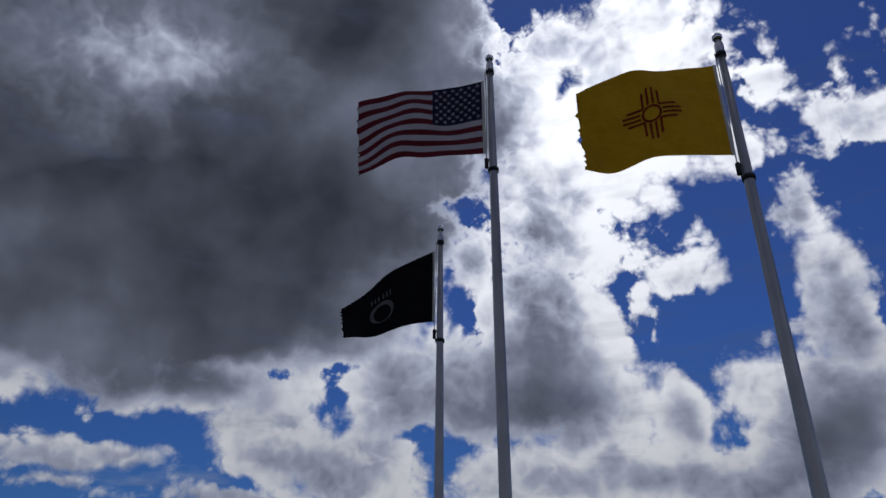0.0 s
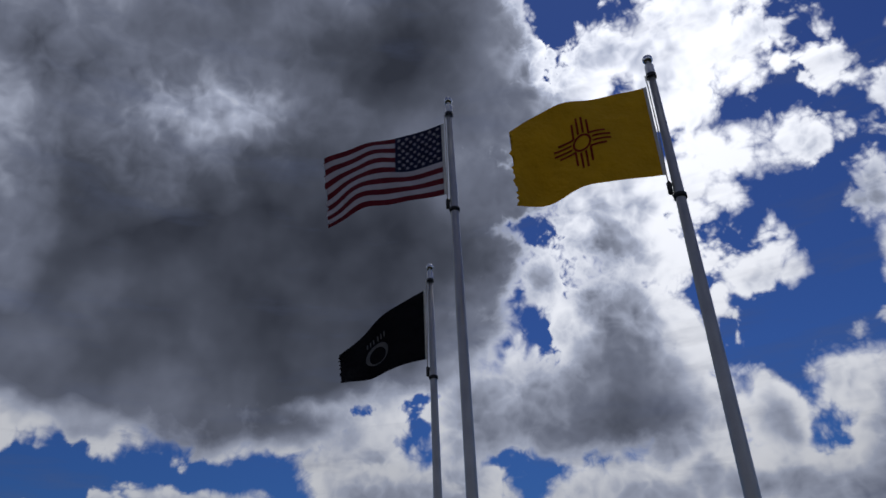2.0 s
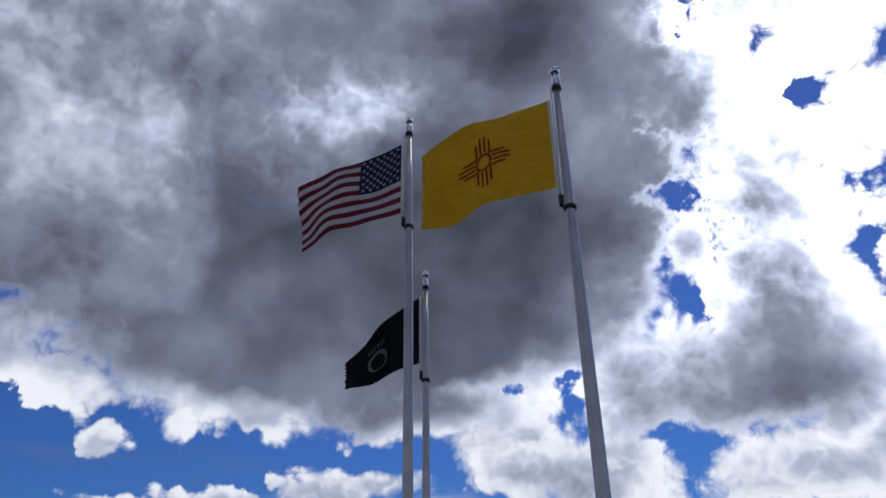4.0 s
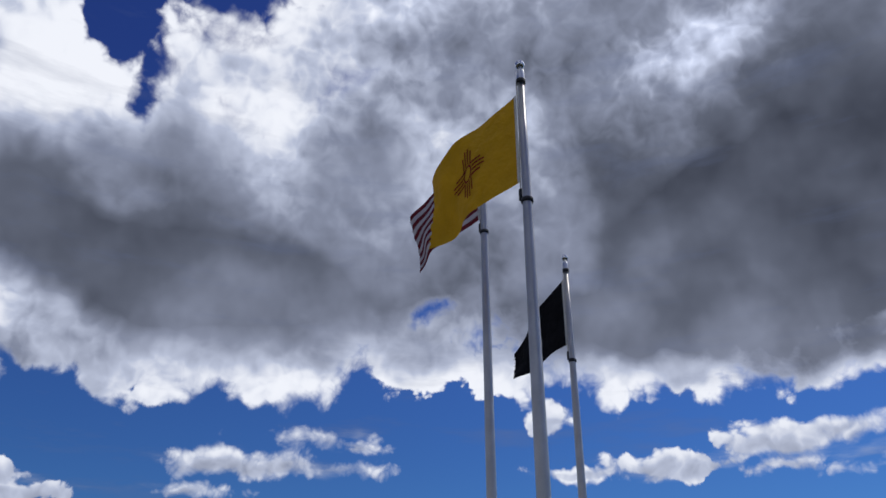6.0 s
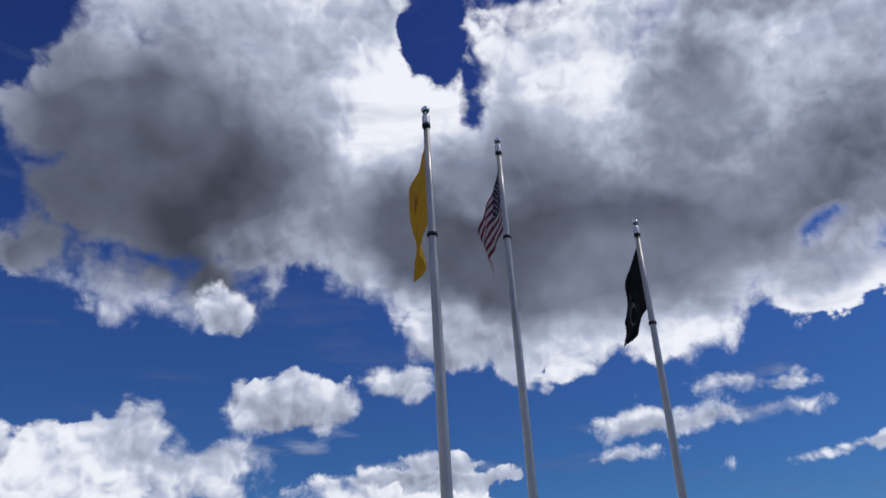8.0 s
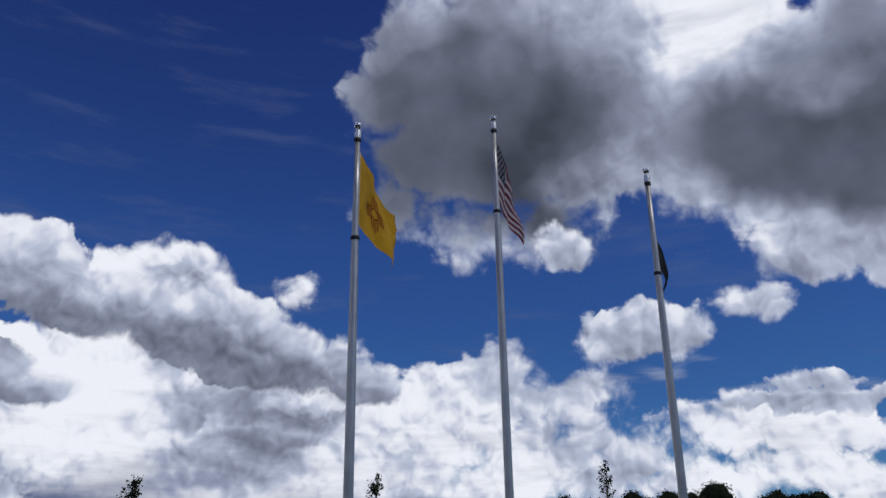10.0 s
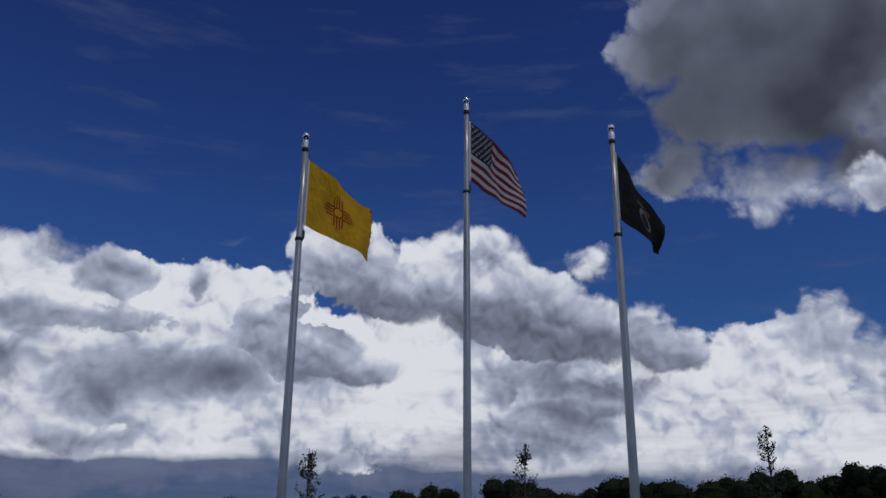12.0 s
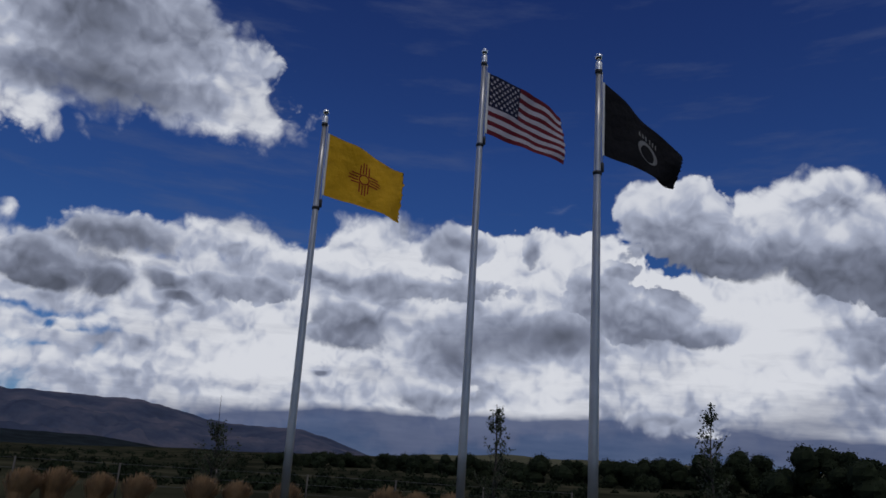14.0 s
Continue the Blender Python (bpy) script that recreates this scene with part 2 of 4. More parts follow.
# undersides of the great cloud
shade(66.7, 28.2, 25.1, 12.1, 0.85)
shade(52.3, 42.3, 13.3, 12.1, 0.55)
shade(78.3, 41.2, 18.0, 7.8, 0.28)
shade(78.0, 21.5, 7.6, 5.0, 0.25)
shade(70.0, 47.5, 17.9, 7.6, 0.35)
shade(71.9, 26.3, 12.9, 8.0, 0.2)
shade(75.3, 38.7, 10.7, 5.7, -0.3)
shade(82.9, 37.8, 12.3, 7.2, -0.16)
shade(77.3, 27.1, 7.4, 5.9, 0.25)
shade(73.6, 22.4, 14.2, 3.8, 0.45)
shade(78.2, 22.0, 14.2, 5.1, 0.4)
# undersides of the cumulus
shade(37.1, 19.5, 8.2, 5.3, 0.27)
shade(45.5, 17.1, 8.7, 2.8, 0.3)
shade(29.8, 16.0, 2.3, 2.0, 0.25)
shade(18.8, 13.3, 6.2, 3.8, 0.45)
shade(17.8, 19.8, 5.9, 6.8, 0.22)
shade(34.5, 12.5, 9.5, 1.7, 0.25)
shade(31.4, 38.9, 13.0, 9.2, -0.3)
shade(30.7, 31.4, 7.8, 4.5, -0.15)
shade(68.0, 18.1, 10.8, 1.5, 0.25)
# undersides of the second cloud
shade(112.3, 24.5, 15.7, 6.2, 0.85)
shade(120.2, 33.3, 8.8, 4.3, 0.5)
shade(123.1, 26.7, 10.3, 6.9, 0.3)
shade(105.2, 33.6, 6.0, 4.6, 0.45)
shade(93.8, 42.0, 9.9, 4.8, 0.3)
shade(130.2, 27.8, 6.8, 5.4, 0.5)
shade(94.3, 26.5, 8.5, 6.8, 0.35)
shade(88.2, 21.3, 8.8, 3.3, 0.3)
shade(130.5, 36.7, 5.9, 3.9, -0.15)
shade(112.9, 41.4, 6.2, 3.1, -0.1)
shade(151.2, 30.7, 9.9, 7.3, 0.2)
shade(138.6, 13.6, 3.5, 1.0, 0.45)
shade(145.9, 22.7, 1.9, 1.5, 0.2)
shade(98.9, 19.8, 4.0, 2.1, 0.2)
# undersides of the bank
shade(146.8, 33.1, 22.9, 13.2, 0.47)
shade(146.5, 22.5, 4.9, 3.5, 0.28)
shade(144.6, 31.4, 9.0, 4.0, 0.08)
shade(154.4, 28.4, 4.4, 2.4, 0.3)
shade(196.1, 10.3, 7.9, 2.3, 0.2)
shade(198.2, 6.2, 3.7, 1.3, 0.32)
shade(147.6, 11.7, 7.8, 3.8, 0.15)
shade(169.2, 7.6, 5.6, 4.2, 0.28)
shade(189.7, 10.0, 6.0, 3.8, 0.22)
shade(203.2, 8.3, 6.6, 2.9, 0.2)
shade(167.6, 10.0, 10.5, 2.0, 0.2)
shade(157.9, 24.0, 2.6, 1.0, 0.3)
# undersides of the far bank
shade(228.2, 23.7, 11.2, 2.2, 0.35)
shade(211.8, 12.7, 10.5, 1.3, 0.2)
shade(194.8, 9.8, 8.4, 2.5, 0.25)
shade(227.1, 7.1, 6.2, 1.1, 0.25)
shade(227.8, 27.7, 12.7, 4.0, 0.28)
shade(151.3, 30.4, 8.0, 7.1, 0.3)
shade(157.9, 29.8, 9.8, 9.4, 0.45)
# light and shade between the heads
shade(73.7, 27.0, 7.7, 5.6, 0.22)
shade(56.3, 29.4, 8.5, 5.0, -0.12)
shade(80.4, 29.6, 2.5, 2.1, -0.1)
shade(113.7, 40.2, 7.0, 3.1, 0.2)
shade(70.6, 41.2, 9.5, 5.1, -0.26)
shade(52.2, 36.9, 7.0, 5.4, -0.12)
shade(91.2, 39.9, 7.9, 4.8, -0.1)
shade(150.4, 32.8, 7.1, 5.4, 0.14)
shade(131.5, 37.6, 7.1, 5.6, -0.3)
shade(115.3, 39.8, 5.8, 3.6, -0.1)
shade(123.2, 25.2, 10.1, 3.8, 0.1)
shade(91.1, 22.8, 3.5, 2.9, 0.15)
shade(117.9, 28.9, 9.7, 5.2, 0.1)
shade(73.7, 24.5, 7.5, 3.4, 0.1)
shade(134.0, 33.5, 3.5, 2.5, -0.25)
shade(142.1, 30.6, 7.6, 3.1, 0.08)
shade(178.9, 13.0, 16.4, 4.8, -0.1)
shade(152.2, 9.6, 6.0, 3.2, -0.12)
shade(201.0, 15.0, 9.5, 2.7, -0.14)
shade(180.3, 8.2, 13.5, 2.4, -0.1)
shade(205.9, 16.1, 10.8, 2.1, -0.12)
shade(215.5, 7.6, 16.3, 2.0, -0.12)
shade(179.2, 10.7, 5.5, 2.3, -0.12)
shade(173.4, 14.0, 3.1, 1.9, 0.25)
shade(122.9, 30.5, 4.7, 3.3, -0.15)
shade(153.0, 24.0, 7.4, 3.1, 0.2)
shade(92.5, 31.1, 9.5, 4.6, -0.12)
shade(77.6, 33.5, 10.0, 5.0, -0.1)
shade(116.4, 38.9, 4.2, 2.7, 0.15)
shade(147.6, 11.8, 4.0, 3.5, 0.12)
shade(102.3, 19.6, 11.7, 1.9, 0.12)
shade(128.9, 17.4, 10.6, 2.4, 0.12)
shade(64.1, 17.5, 7.9, 1.5, 0.12)
shade(71.4, 27.8, 10.1, 5.0, 0.15)
shade(90.0, 36.5, 10.2, 7.7, -0.14)
shade(119.8, 18.7, 12.7, 2.4, 0.12)
shade(54.3, 14.0, 5.4, 3.2, 0.15)
shade(84.8, 33.2, 6.2, 7.2, 0.15)
shade(37.9, 19.5, 6.4, 4.4, 0.22)
shade(19.1, 14.3, 3.7, 3.5, 0.2)
shade(29.5, 16.5, 2.4, 1.9, 0.15)
# rain haze
rain(183.0, 4.2, 14.0, 1.4, 0.55)
rain(157.8, 2.7, 19.6, 1.5, 0.75)
rain(174.0, 5.5, 6.3, 1.8, 0.5)
rain(200.7, 1.3, 56.6, 3.0, 0.9)
rain(196.7, 3.1, 28.2, 1.4, 0.9)
rain(198.3, 2.6, 18.4, 1.6, 0.9)
rain(208.9, 0.8, 27.7, 1.3, 0.75)
rain(173.3, 2.7, 14.1, 0.9, 0.5)

# fair-weather clouds go on over the rest of the sky
elsewhere = wmath("MULTIPLY_ADD", wnoise(way, 2.6, 2.0, 0.5).outputs["Fac"], 60.0, -31.0)
above = wmath("MULTIPLY", wmath("MAXIMUM", wmath("SUBTRACT", height, 47.0), 0.0), 0.5)
beside = wmath("MULTIPLY", wmath("MAXIMUM", wmath("SUBTRACT", wmath("ABSOLUTE", wmath("SUBTRACT", azimuth, 122.0)), 120.0), 0.0), 0.5)
beyond = wmath("MINIMUM", wmath("SUBTRACT", wmath("MAXIMUM", above, beside), 2.0), elsewhere)
body = wmath("SMOOTH_MAX", cover[0], beyond, 0.9)
body = wmath("MINIMUM", body, wmath("MULTIPLY", gaps[0], -1.6))

def billows(vec, detail):
    v = wn("ShaderNodeTexVoronoi", vec, feature="F1", voronoi_dimensions="3D", normalize=True)
    for key, value in (("Scale", 15.0), ("Detail", detail), ("Roughness", 0.55), ("Lacunarity", 2.3), ("Randomness", 1.0)):
        v.inputs[key].default_value = value
    return wmath("MULTIPLY_ADD", v.outputs["Distance"], -1.6, 1.0)


lumpy = wvec("ADD", way, wvec("SCALE", curl, None, None, 0.04))
lumps = billows(lumpy, 3.0)
heads = billows(lumpy, 2.2)
heads_sunward = billows(wvec("ADD", lumpy, tuple(heading(SUN_AZ, SUN_EL) * 0.014)), 2.2)
fine = wnoise(way, 42.0, 7.0, 0.62).outputs["Fac"]
broad = wnoise(way, 4.5, 4.0, 0.48).outputs["Fac"]
ragged = wmath("ADD", wmath("MULTIPLY_ADD", lumps, 3.4, -1.45), wmath("MULTIPLY_ADD", fine, 1.0, -0.5))
relief = wmath("ADD", wmath("MULTIPLY", wmath("SUBTRACT", heads_sunward, heads), 0.85), wmath("MULTIPLY_ADD", fine, -0.08, 0.05))
middling = wnoise(way, 11.0, 2.5, 0.45).outputs["Fac"]
mottle = wmath("ADD", wmath("MULTIPLY_ADD", broad, 1.2, -0.58), wmath("MULTIPLY_ADD", middling, 0.42, -0.2))


def tint(tone_in):
    node = wn("ShaderNodeValToRGB", tone_in)
    stops = node.color_ramp.elements
    stops[0].position, stops[0].color = 0.0, (0.90, 0.925, 1.0, 1)
    stops[1].position, stops[1].color = 1.0, (0.052, 0.06, 0.086, 1)
    for at, colour in ((0.22, (0.50, 0.55, 0.70, 1)), (0.5, (0.245, 0.275, 0.375, 1)), (0.75, (0.116, 0.132, 0.182, 1))):
        stops.new(at).color = colour
    return node.outputs[0]


near_sun = wn("ShaderNodeVectorMath", way, tuple(heading(SUN_AZ, SUN_EL)), operation="DOT_PRODUCT").outputs["Value"]
rim_low = wn("ShaderNodeMapRange", near_sun, 0.4, 0.85, 0.95, 0.35).outputs[0]
soft_edge = wn("ShaderNodeMapRange", height, 16.0, 40.0, 0.75, 1.1).outputs[0]
# edges are crisp in places and wispy in others
wisps = wn("ShaderNodeMapRange", wnoise(way, 7.0, 3.0, 0.5).outputs["Fac"], 0.36, 0.64, 0.4, 1.9).outputs[0]
soft_edge = wmath("MULTIPLY", soft_edge, wisps)
torn = wn("ShaderNodeMapRange", near_sun, 0.84, 0.95, 0.0, 1.3).outputs[0]
torn = wmath("ADD", torn, wn("ShaderNodeMapRange", near_sun, -0.1, 0.4, 0.78, 1.0).outputs[0])
inside = wmath("ADD", body, wmath("MULTIPLY", ragged, torn))
opaque = wn("ShaderNodeMapRange", inside, wmath("MULTIPLY", soft_edge, -0.45), wmath("MULTIPLY", soft_edge, 0.75), 0.0, 1.0, interpolation_type="SMOOTHSTEP").outputs[0]
gloom = wmath("MINIMUM", wmath("MAXIMUM", grey[0], -0.4), 0.70)
skin = wn("ShaderNodeMapRange", inside, 2.0, 7.0, 1.0, 0.6).outputs[0]
calm = wmath("MULTIPLY_ADD", wmath("MAXIMUM", gloom, 0.0), -1.3, 1.0)
low_sky = wn("ShaderNodeMapRange", height, 6.0, 18.0, 0.12, 0.0).outputs[0]
front_lit = wn("ShaderNodeMapRange", near_sun, -0.1, 0.4, 1.4, 1.0).outputs[0]
layers = wmath("MULTIPLY", wmath("SUBTRACT", drawn, 0.5), low_sky)
mottle = wmath("ADD", mottle, layers)
deep_inside = wn("ShaderNodeMapRange", inside, 0.3, 3.0, 0.0, 0.24).outputs[0]
thick = wmath("MULTIPLY_ADD", deep_inside, wn("ShaderNodeMapRange", near_sun, 0.45, 0.8, 0.0, 1.0).outputs[0], 0.0)
thick = wmath("MULTIPLY_ADD", thick, wn("ShaderNodeMapRange", grey[0], 0.1, 0.5, 1.0, 0.0).outputs[0], 0.0)
thick = wmath("ADD", thick, wn("ShaderNodeMapRange", inside, 0.0, 7.0, 0.0, 0.10).outputs[0])
tone = wmath("ADD", wmath("ADD", gloom, wmath("MULTIPLY", relief, wmath("MULTIPLY", wmath("MULTIPLY", calm, skin), front_lit))), wmath("ADD", thick, mottle))
# rims let the light through
rim = wn("ShaderNodeMapRange", inside, 0.1, 1.7, rim_low, 1.0).outputs[0]
tone = wmath("MULTIPLY", wmath("SMOOTH_MAX", tone, 0.0, 0.2), rim)
scud_inside = wmath("ADD", scud[0], wmath("MULTIPLY", ragged, 0.6))
scud_opaque = wn("ShaderNodeMapRange", scud_inside, wmath("MULTIPLY", wisps, -0.12), wmath("MULTIPLY", wisps, 0.32), 0.0, 1.0, interpolation_type="SMOOTHSTEP").outputs[0]
scud_tone = wmath("SMOOTH_MAX", wmath("ADD", wmath("ADD", wmath("MULTIPLY_ADD", mottle, 0.25, scud_grey[0]), 0.08), wmath("MULTIPLY", relief, 0.9)), 0.03, 0.12)
thin_opaque = wn("ShaderNodeMapRange", wmath("ADD", thin[0], wmath("MULTIPLY_ADD", drawn, 3.6, -2.15)), -0.2, 1.8, 0.0, 0.72, interpolation_type="SMOOTHSTEP").outputs[0]
glare = wn("ShaderNodeMapRange", near_sun, 0.72, 0.97, 0.0, 1.15).outputs[0]
glare = wmath("MULTIPLY_ADD", glare, wn("ShaderNodeMapRange", tone, 0.0, 0.45, 1.0, 0.0).outputs[0], 1.0)
cloud_light = wn("ShaderNodeVectorMath", tint(tone), None, None, glare, operation="SCALE")

blue = wn("ShaderNodeTexSky", sky_type="NISHITA", sun_disc=False, sun_elevation=radians(SUN_EL), sun_rotation=radians(-SUN_AZ),
          altitude=2000.0, air_density=0.9, dust_density=0.25, ozone_density=2.2).outputs[0]
blue = wvec("SCALE", blue, None, None, 0.10)
blue = wn("ShaderNodeGamma", blue, 1.35).outputs[0]
deep = wmix(wn("ShaderNodeMapRange", height, 6.0, 40.0, 0.0, 1.0).outputs[0], (0.58, 0.97, 1.32, 1), (0.58, 0.70, 1.32, 1))
blue = wvec("MULTIPLY", blue, deep)
blue = wn("ShaderNodeVectorMath", blue, None, None, wn("ShaderNodeMapRange", height, 0.0, 22.0, 0.45, 0.95).outputs[0], operation="SCALE").outputs[0]
bright_air = wn("ShaderNodeMapRange", near_sun, 0.7, 1.0, 0.0, 0.12, interpolation_type="SMOOTHSTEP").outputs[0]
blue = wmix(bright_air, blue, (0.16, 0.36, 0.85, 1))
air = wmix(thin_opaque, blue, (0.74, 0.77, 0.83, 1))
air = wmix(opaque, air, cloud_light.outputs[0])
veil = wmix(wn("ShaderNodeMapRange", drawn, 0.35, 0.65, 0.0, 1.0).outputs[0], (0.06, 0.09, 0.20, 1), (0.12, 0.155, 0.28, 1))
falling = wn("ShaderNodeMapRange", wmath("ADD", rainy[0], wmath("MULTIPLY_ADD", drawn, 1.5, -0.75)), 0.05, 1.0, 0.0, 0.94).outputs[0]
air = wmix(falling, air, veil)
air = wmix(scud_opaque, air, tint(scud_tone))
wt.links.new(wn("ShaderNodeBackground", air, 1.0).outputs[0], wn("ShaderNodeOutputWorld").inputs[0])
# ---- materials ----
def material(name, colour, rough=0.6, metal=0.0, vary=0.25, scale=6.0, bump=0.0, fine=60.0, through_light=0.0, spec=0.5, second=None, wrinkle=0.0):
    """A surface with stains at a broad scale, grain at a fine one, and relief."""
    m = bpy.data.materials.new(name)
    m.use_nodes = True
    t = m.node_tree
    bsdf = t.nodes["Principled BSDF"]
    out = t.nodes["Material Output"]
    co = t.nodes.new("ShaderNodeTexCoord")
    broad = t.nodes.new("ShaderNodeTexNoise")
    broad.inputs["Scale"].default_value, broad.inputs["Detail"].default_value = scale, 5
    grain = t.nodes.new("ShaderNodeTexNoise")
    grain.inputs["Scale"].default_value, grain.inputs["Detail"].default_value = fine, 3
    for n in (broad, grain):
        t.links.new(co.outputs["Object"], n.inputs["Vector"])
    add = t.nodes.new("ShaderNodeMath")
    add.operation = "MULTIPLY_ADD"
    t.links.new(grain.outputs["Fac"], add.inputs[0])
    add.inputs[1].default_value = 0.4
    t.links.new(broad.outputs["Fac"], add.inputs[2])
    mr = t.nodes.new("ShaderNodeMapRange")
    mr.inputs[1].default_value, mr.inputs[2].default_value = 0.4, 1.0
    mr.inputs[3].default_value, mr.inputs[4].default_value = 1 - vary, 1 + vary * 0.6
    t.links.new(add.outputs[0], mr.inputs[0])
    sc = t.nodes.new("ShaderNodeVectorMath")
    sc.operation = "SCALE"
    sc.inputs[0].default_value = colour
    t.links.new(mr.outputs[0], sc.inputs["Scale"])
    if second:
        blend = t.nodes.new("ShaderNodeMix")
        blend.data_type = "RGBA"
        step = t.nodes.new("ShaderNodeMapRange")
        step.inputs[1].default_value, step.inputs[2].default_value = 0.42, 0.62
        t.links.new(broad.outputs["Fac"], step.inputs[0])
        t.links.new(step.outputs[0], blend.inputs[0])
        blend.inputs[6].default_value, blend.inputs[7].default_value = (*colour, 1), (*second, 1)
        t.links.new(blend.outputs[2], sc.inputs[0])
    t.links.new(sc.outputs[0], bsdf.inputs["Base Color"])
    bsdf.inputs["Roughness"].default_value, bsdf.inputs["Metallic"].default_value = rough, metal
    bsdf.inputs["Specular IOR Level"].default_value = spec
    if bump:
        b = t.nodes.new("ShaderNodeBump")
        b.inputs["Strength"].default_value, b.inputs["Distance"].default_value = bump, 0.02
        t.links.new(grain.outputs["Fac"], b.inputs["Height"])
        t.links.new(b.outputs[0], bsdf.inputs["Normal"])
    if wrinkle:
        w = t.nodes.new("ShaderNodeBump")
        w.inputs["Strength"].default_value, w.inputs["Distance"].default_value = wrinkle, 0.12
        t.links.new(broad.outputs["Fac"], w.inputs["Height"])
        if bump:
            t.links.new(b.outputs[0], w.inputs["Normal"])
        t.links.new(w.outputs[0], bsdf.inputs["Normal"])
    if through_light:
        tl = t.nodes.new("ShaderNodeBsdfTranslucent")
        t.links.new(sc.outputs[0], tl.inputs["Color"])
        mx = t.nodes.new("ShaderNodeMixShader")
        mx.inputs[0].default_value = through_light
        t.links.new(bsdf.outputs[0], mx.inputs[1])
        t.links.new(tl.outputs[0], mx.inputs[2])
        t.links.new(mx.outputs[0], out.inputs[0])
    return m


ALUMINIUM = material("brushed_aluminium", (0.42, 0.415, 0.41), 0.42, 0.9, 0.2, 3.0, 0.05, 90)
CAP_METAL = material("cap_aluminium", (0.75, 0.75, 0.74), 0.3, 0.6, 0.2, 12.0)
BALL_METAL = material("spun_aluminium_ball", (0.75, 0.76, 0.78), 0.2, 1.0, 0.15, 8.0)
RUBBER = material("black_rubber", (0.015, 0.015, 0.016), 0.6, 0.0, 0.2)
ROPE = material("white_rope", (0.6, 0.58, 0.54), 0.9, 0.0, 0.3, 40, 0.4, 200)
CANVAS = material("white_canvas", (0.75, 0.74, 0.71), 0.9, 0.0, 0.15, 20, 0.1, 300, 0.35)
CLOTH_RED = material("red_nylon", (0.125, 0.010, 0.018), 0.75, 0.0, 0.2, 5, 0.05, 200, 0.2, 0.2, wrinkle=0.55)
CLOTH_WHITE = material("white_nylon", (0.45, 0.42, 0.46), 0.75, 0.0, 0.15, 5, 0.05, 200, 0.25, 0.2, wrinkle=0.55)
CLOTH_BLUE = material("navy_nylon", (0.010, 0.012, 0.04), 0.75, 0.0, 0.25, 5, 0.05, 200, 0.25, 0.2, wrinkle=0.55)
CLOTH_YELLOW = material("yellow_nylon", (0.58, 0.315, 0.010), 0.75, 0.0, 0.15, 4, 0.05, 200, 0.22, 0.2, wrinkle=0.55)
CLOTH_SUN_RED = material("red_print", (0.30, 0.035, 0.012), 0.75, 0.0, 0.2, 8, 0.0, 200, 0.3, 0.2)
CLOTH_BLACK = material("black_nylon", (0.010, 0.010, 0.012), 0.85, 0.0, 0.3, 5, 0.05, 200, 0.05, 0.1, wrinkle=0.55)
CLOTH_GREY = material("grey_print", (0.19, 0.19, 0.19), 0.75, 0.0, 0.3, 12, 0.0, 200, 0.2, 0.2)
LEAF = material("young_leaves", (0.036, 0.050, 0.02), 0.7, 0.0, 0.4, 3, 0.0, 60, 0.3)
LEAF_DARK = material("juniper_green", (0.020, 0.027, 0.014), 0.9, 0.0, 0.45, 0.6, 0.0, 8, 0.05, 0.05)
BARK = material("grey_bark", (0.06, 0.05, 0.04), 0.9, 0.0, 0.35, 8, 0.4)
STRAW = material("dry_seed_heads", (0.32, 0.20, 0.10), 0.85, 0.0, 0.35, 5, 0.0, 60, 0.3)
SOIL = material("dry_scrub_ground", (0.026, 0.028, 0.017), 1.0, 0.0, 0.6, 0.05, 0.0, 1.5, 0.0, 0.0, (0.05, 0.047, 0.028))
WOODED = material("far_wooded_slope", (0.020, 0.026, 0.030), 1.0, 0.0, 0.5, 0.02, 0.0, 0.2, 0.0, 0.0)
# both mountain colours have the blue of distance haze mixed in
HAZED_ROCK = material("haze_tinted_slope", (0.060, 0.074, 0.118), 1.0, 0.0, 0.35, 0.005, 0.0, 0.03, 0.0, 0.0, (0.098, 0.096, 0.124))
HILL = material("far_grass_hill", (0.10, 0.098, 0.062), 1.0, 0.0, 0.4, 0.01, 0.0, 0.08, 0.0, 0.0)
POST = material("weathered_post", (0.09, 0.08, 0.07), 0.9, 0.0, 0.3, 9, 0.3)
WIRE = material("fence_wire", (0.12, 0.12, 0.12), 0.7, 0.5, 0.2)


# ---- mesh helpers ----
def mesh_from(name, verts, faces, mat, smooth=True):
    me = bpy.data.meshes.new(name)
    me.from_pydata([tuple(v) for v in verts], [], faces)
    if smooth:
        me.polygons.foreach_set("use_smooth", [True] * len(me.polygons))
    me.materials.append(mat)
    me.update()
    return me


def part(name, me, parent, label=""):
    ob = new(name, me)
    ob.parent = parent
    return tagged(ob, label)


def thing(name, m, label, category, group=""):
    ob = new(name)
    ob.empty_display_size = 0.2
    ob.matrix_world = m
    return tagged(ob, label, category, group)


def lathe(profile, n=24, centre=(0, 0)):
    """Rings of (radius, height) turned round a vertical line, closed at both ends."""
    v, f = [], []
    for r, z in profile:
        for k in range(n):
            a = 2 * math.pi * k / n
            v.append((centre[0] + r * math.cos(a), centre[1] + r * math.sin(a), z))
    for i in range(len(profile) - 1):
        for k in range(n):
            f.append((i * n + k, i * n + (k + 1) % n, (i + 1) * n + (k + 1) % n, (i + 1) * n + k))
    f.append(tuple(reversed(range(n))))
    f.append(tuple(range((len(profile) - 1) * n, len(profile) * n)))
    return v, f


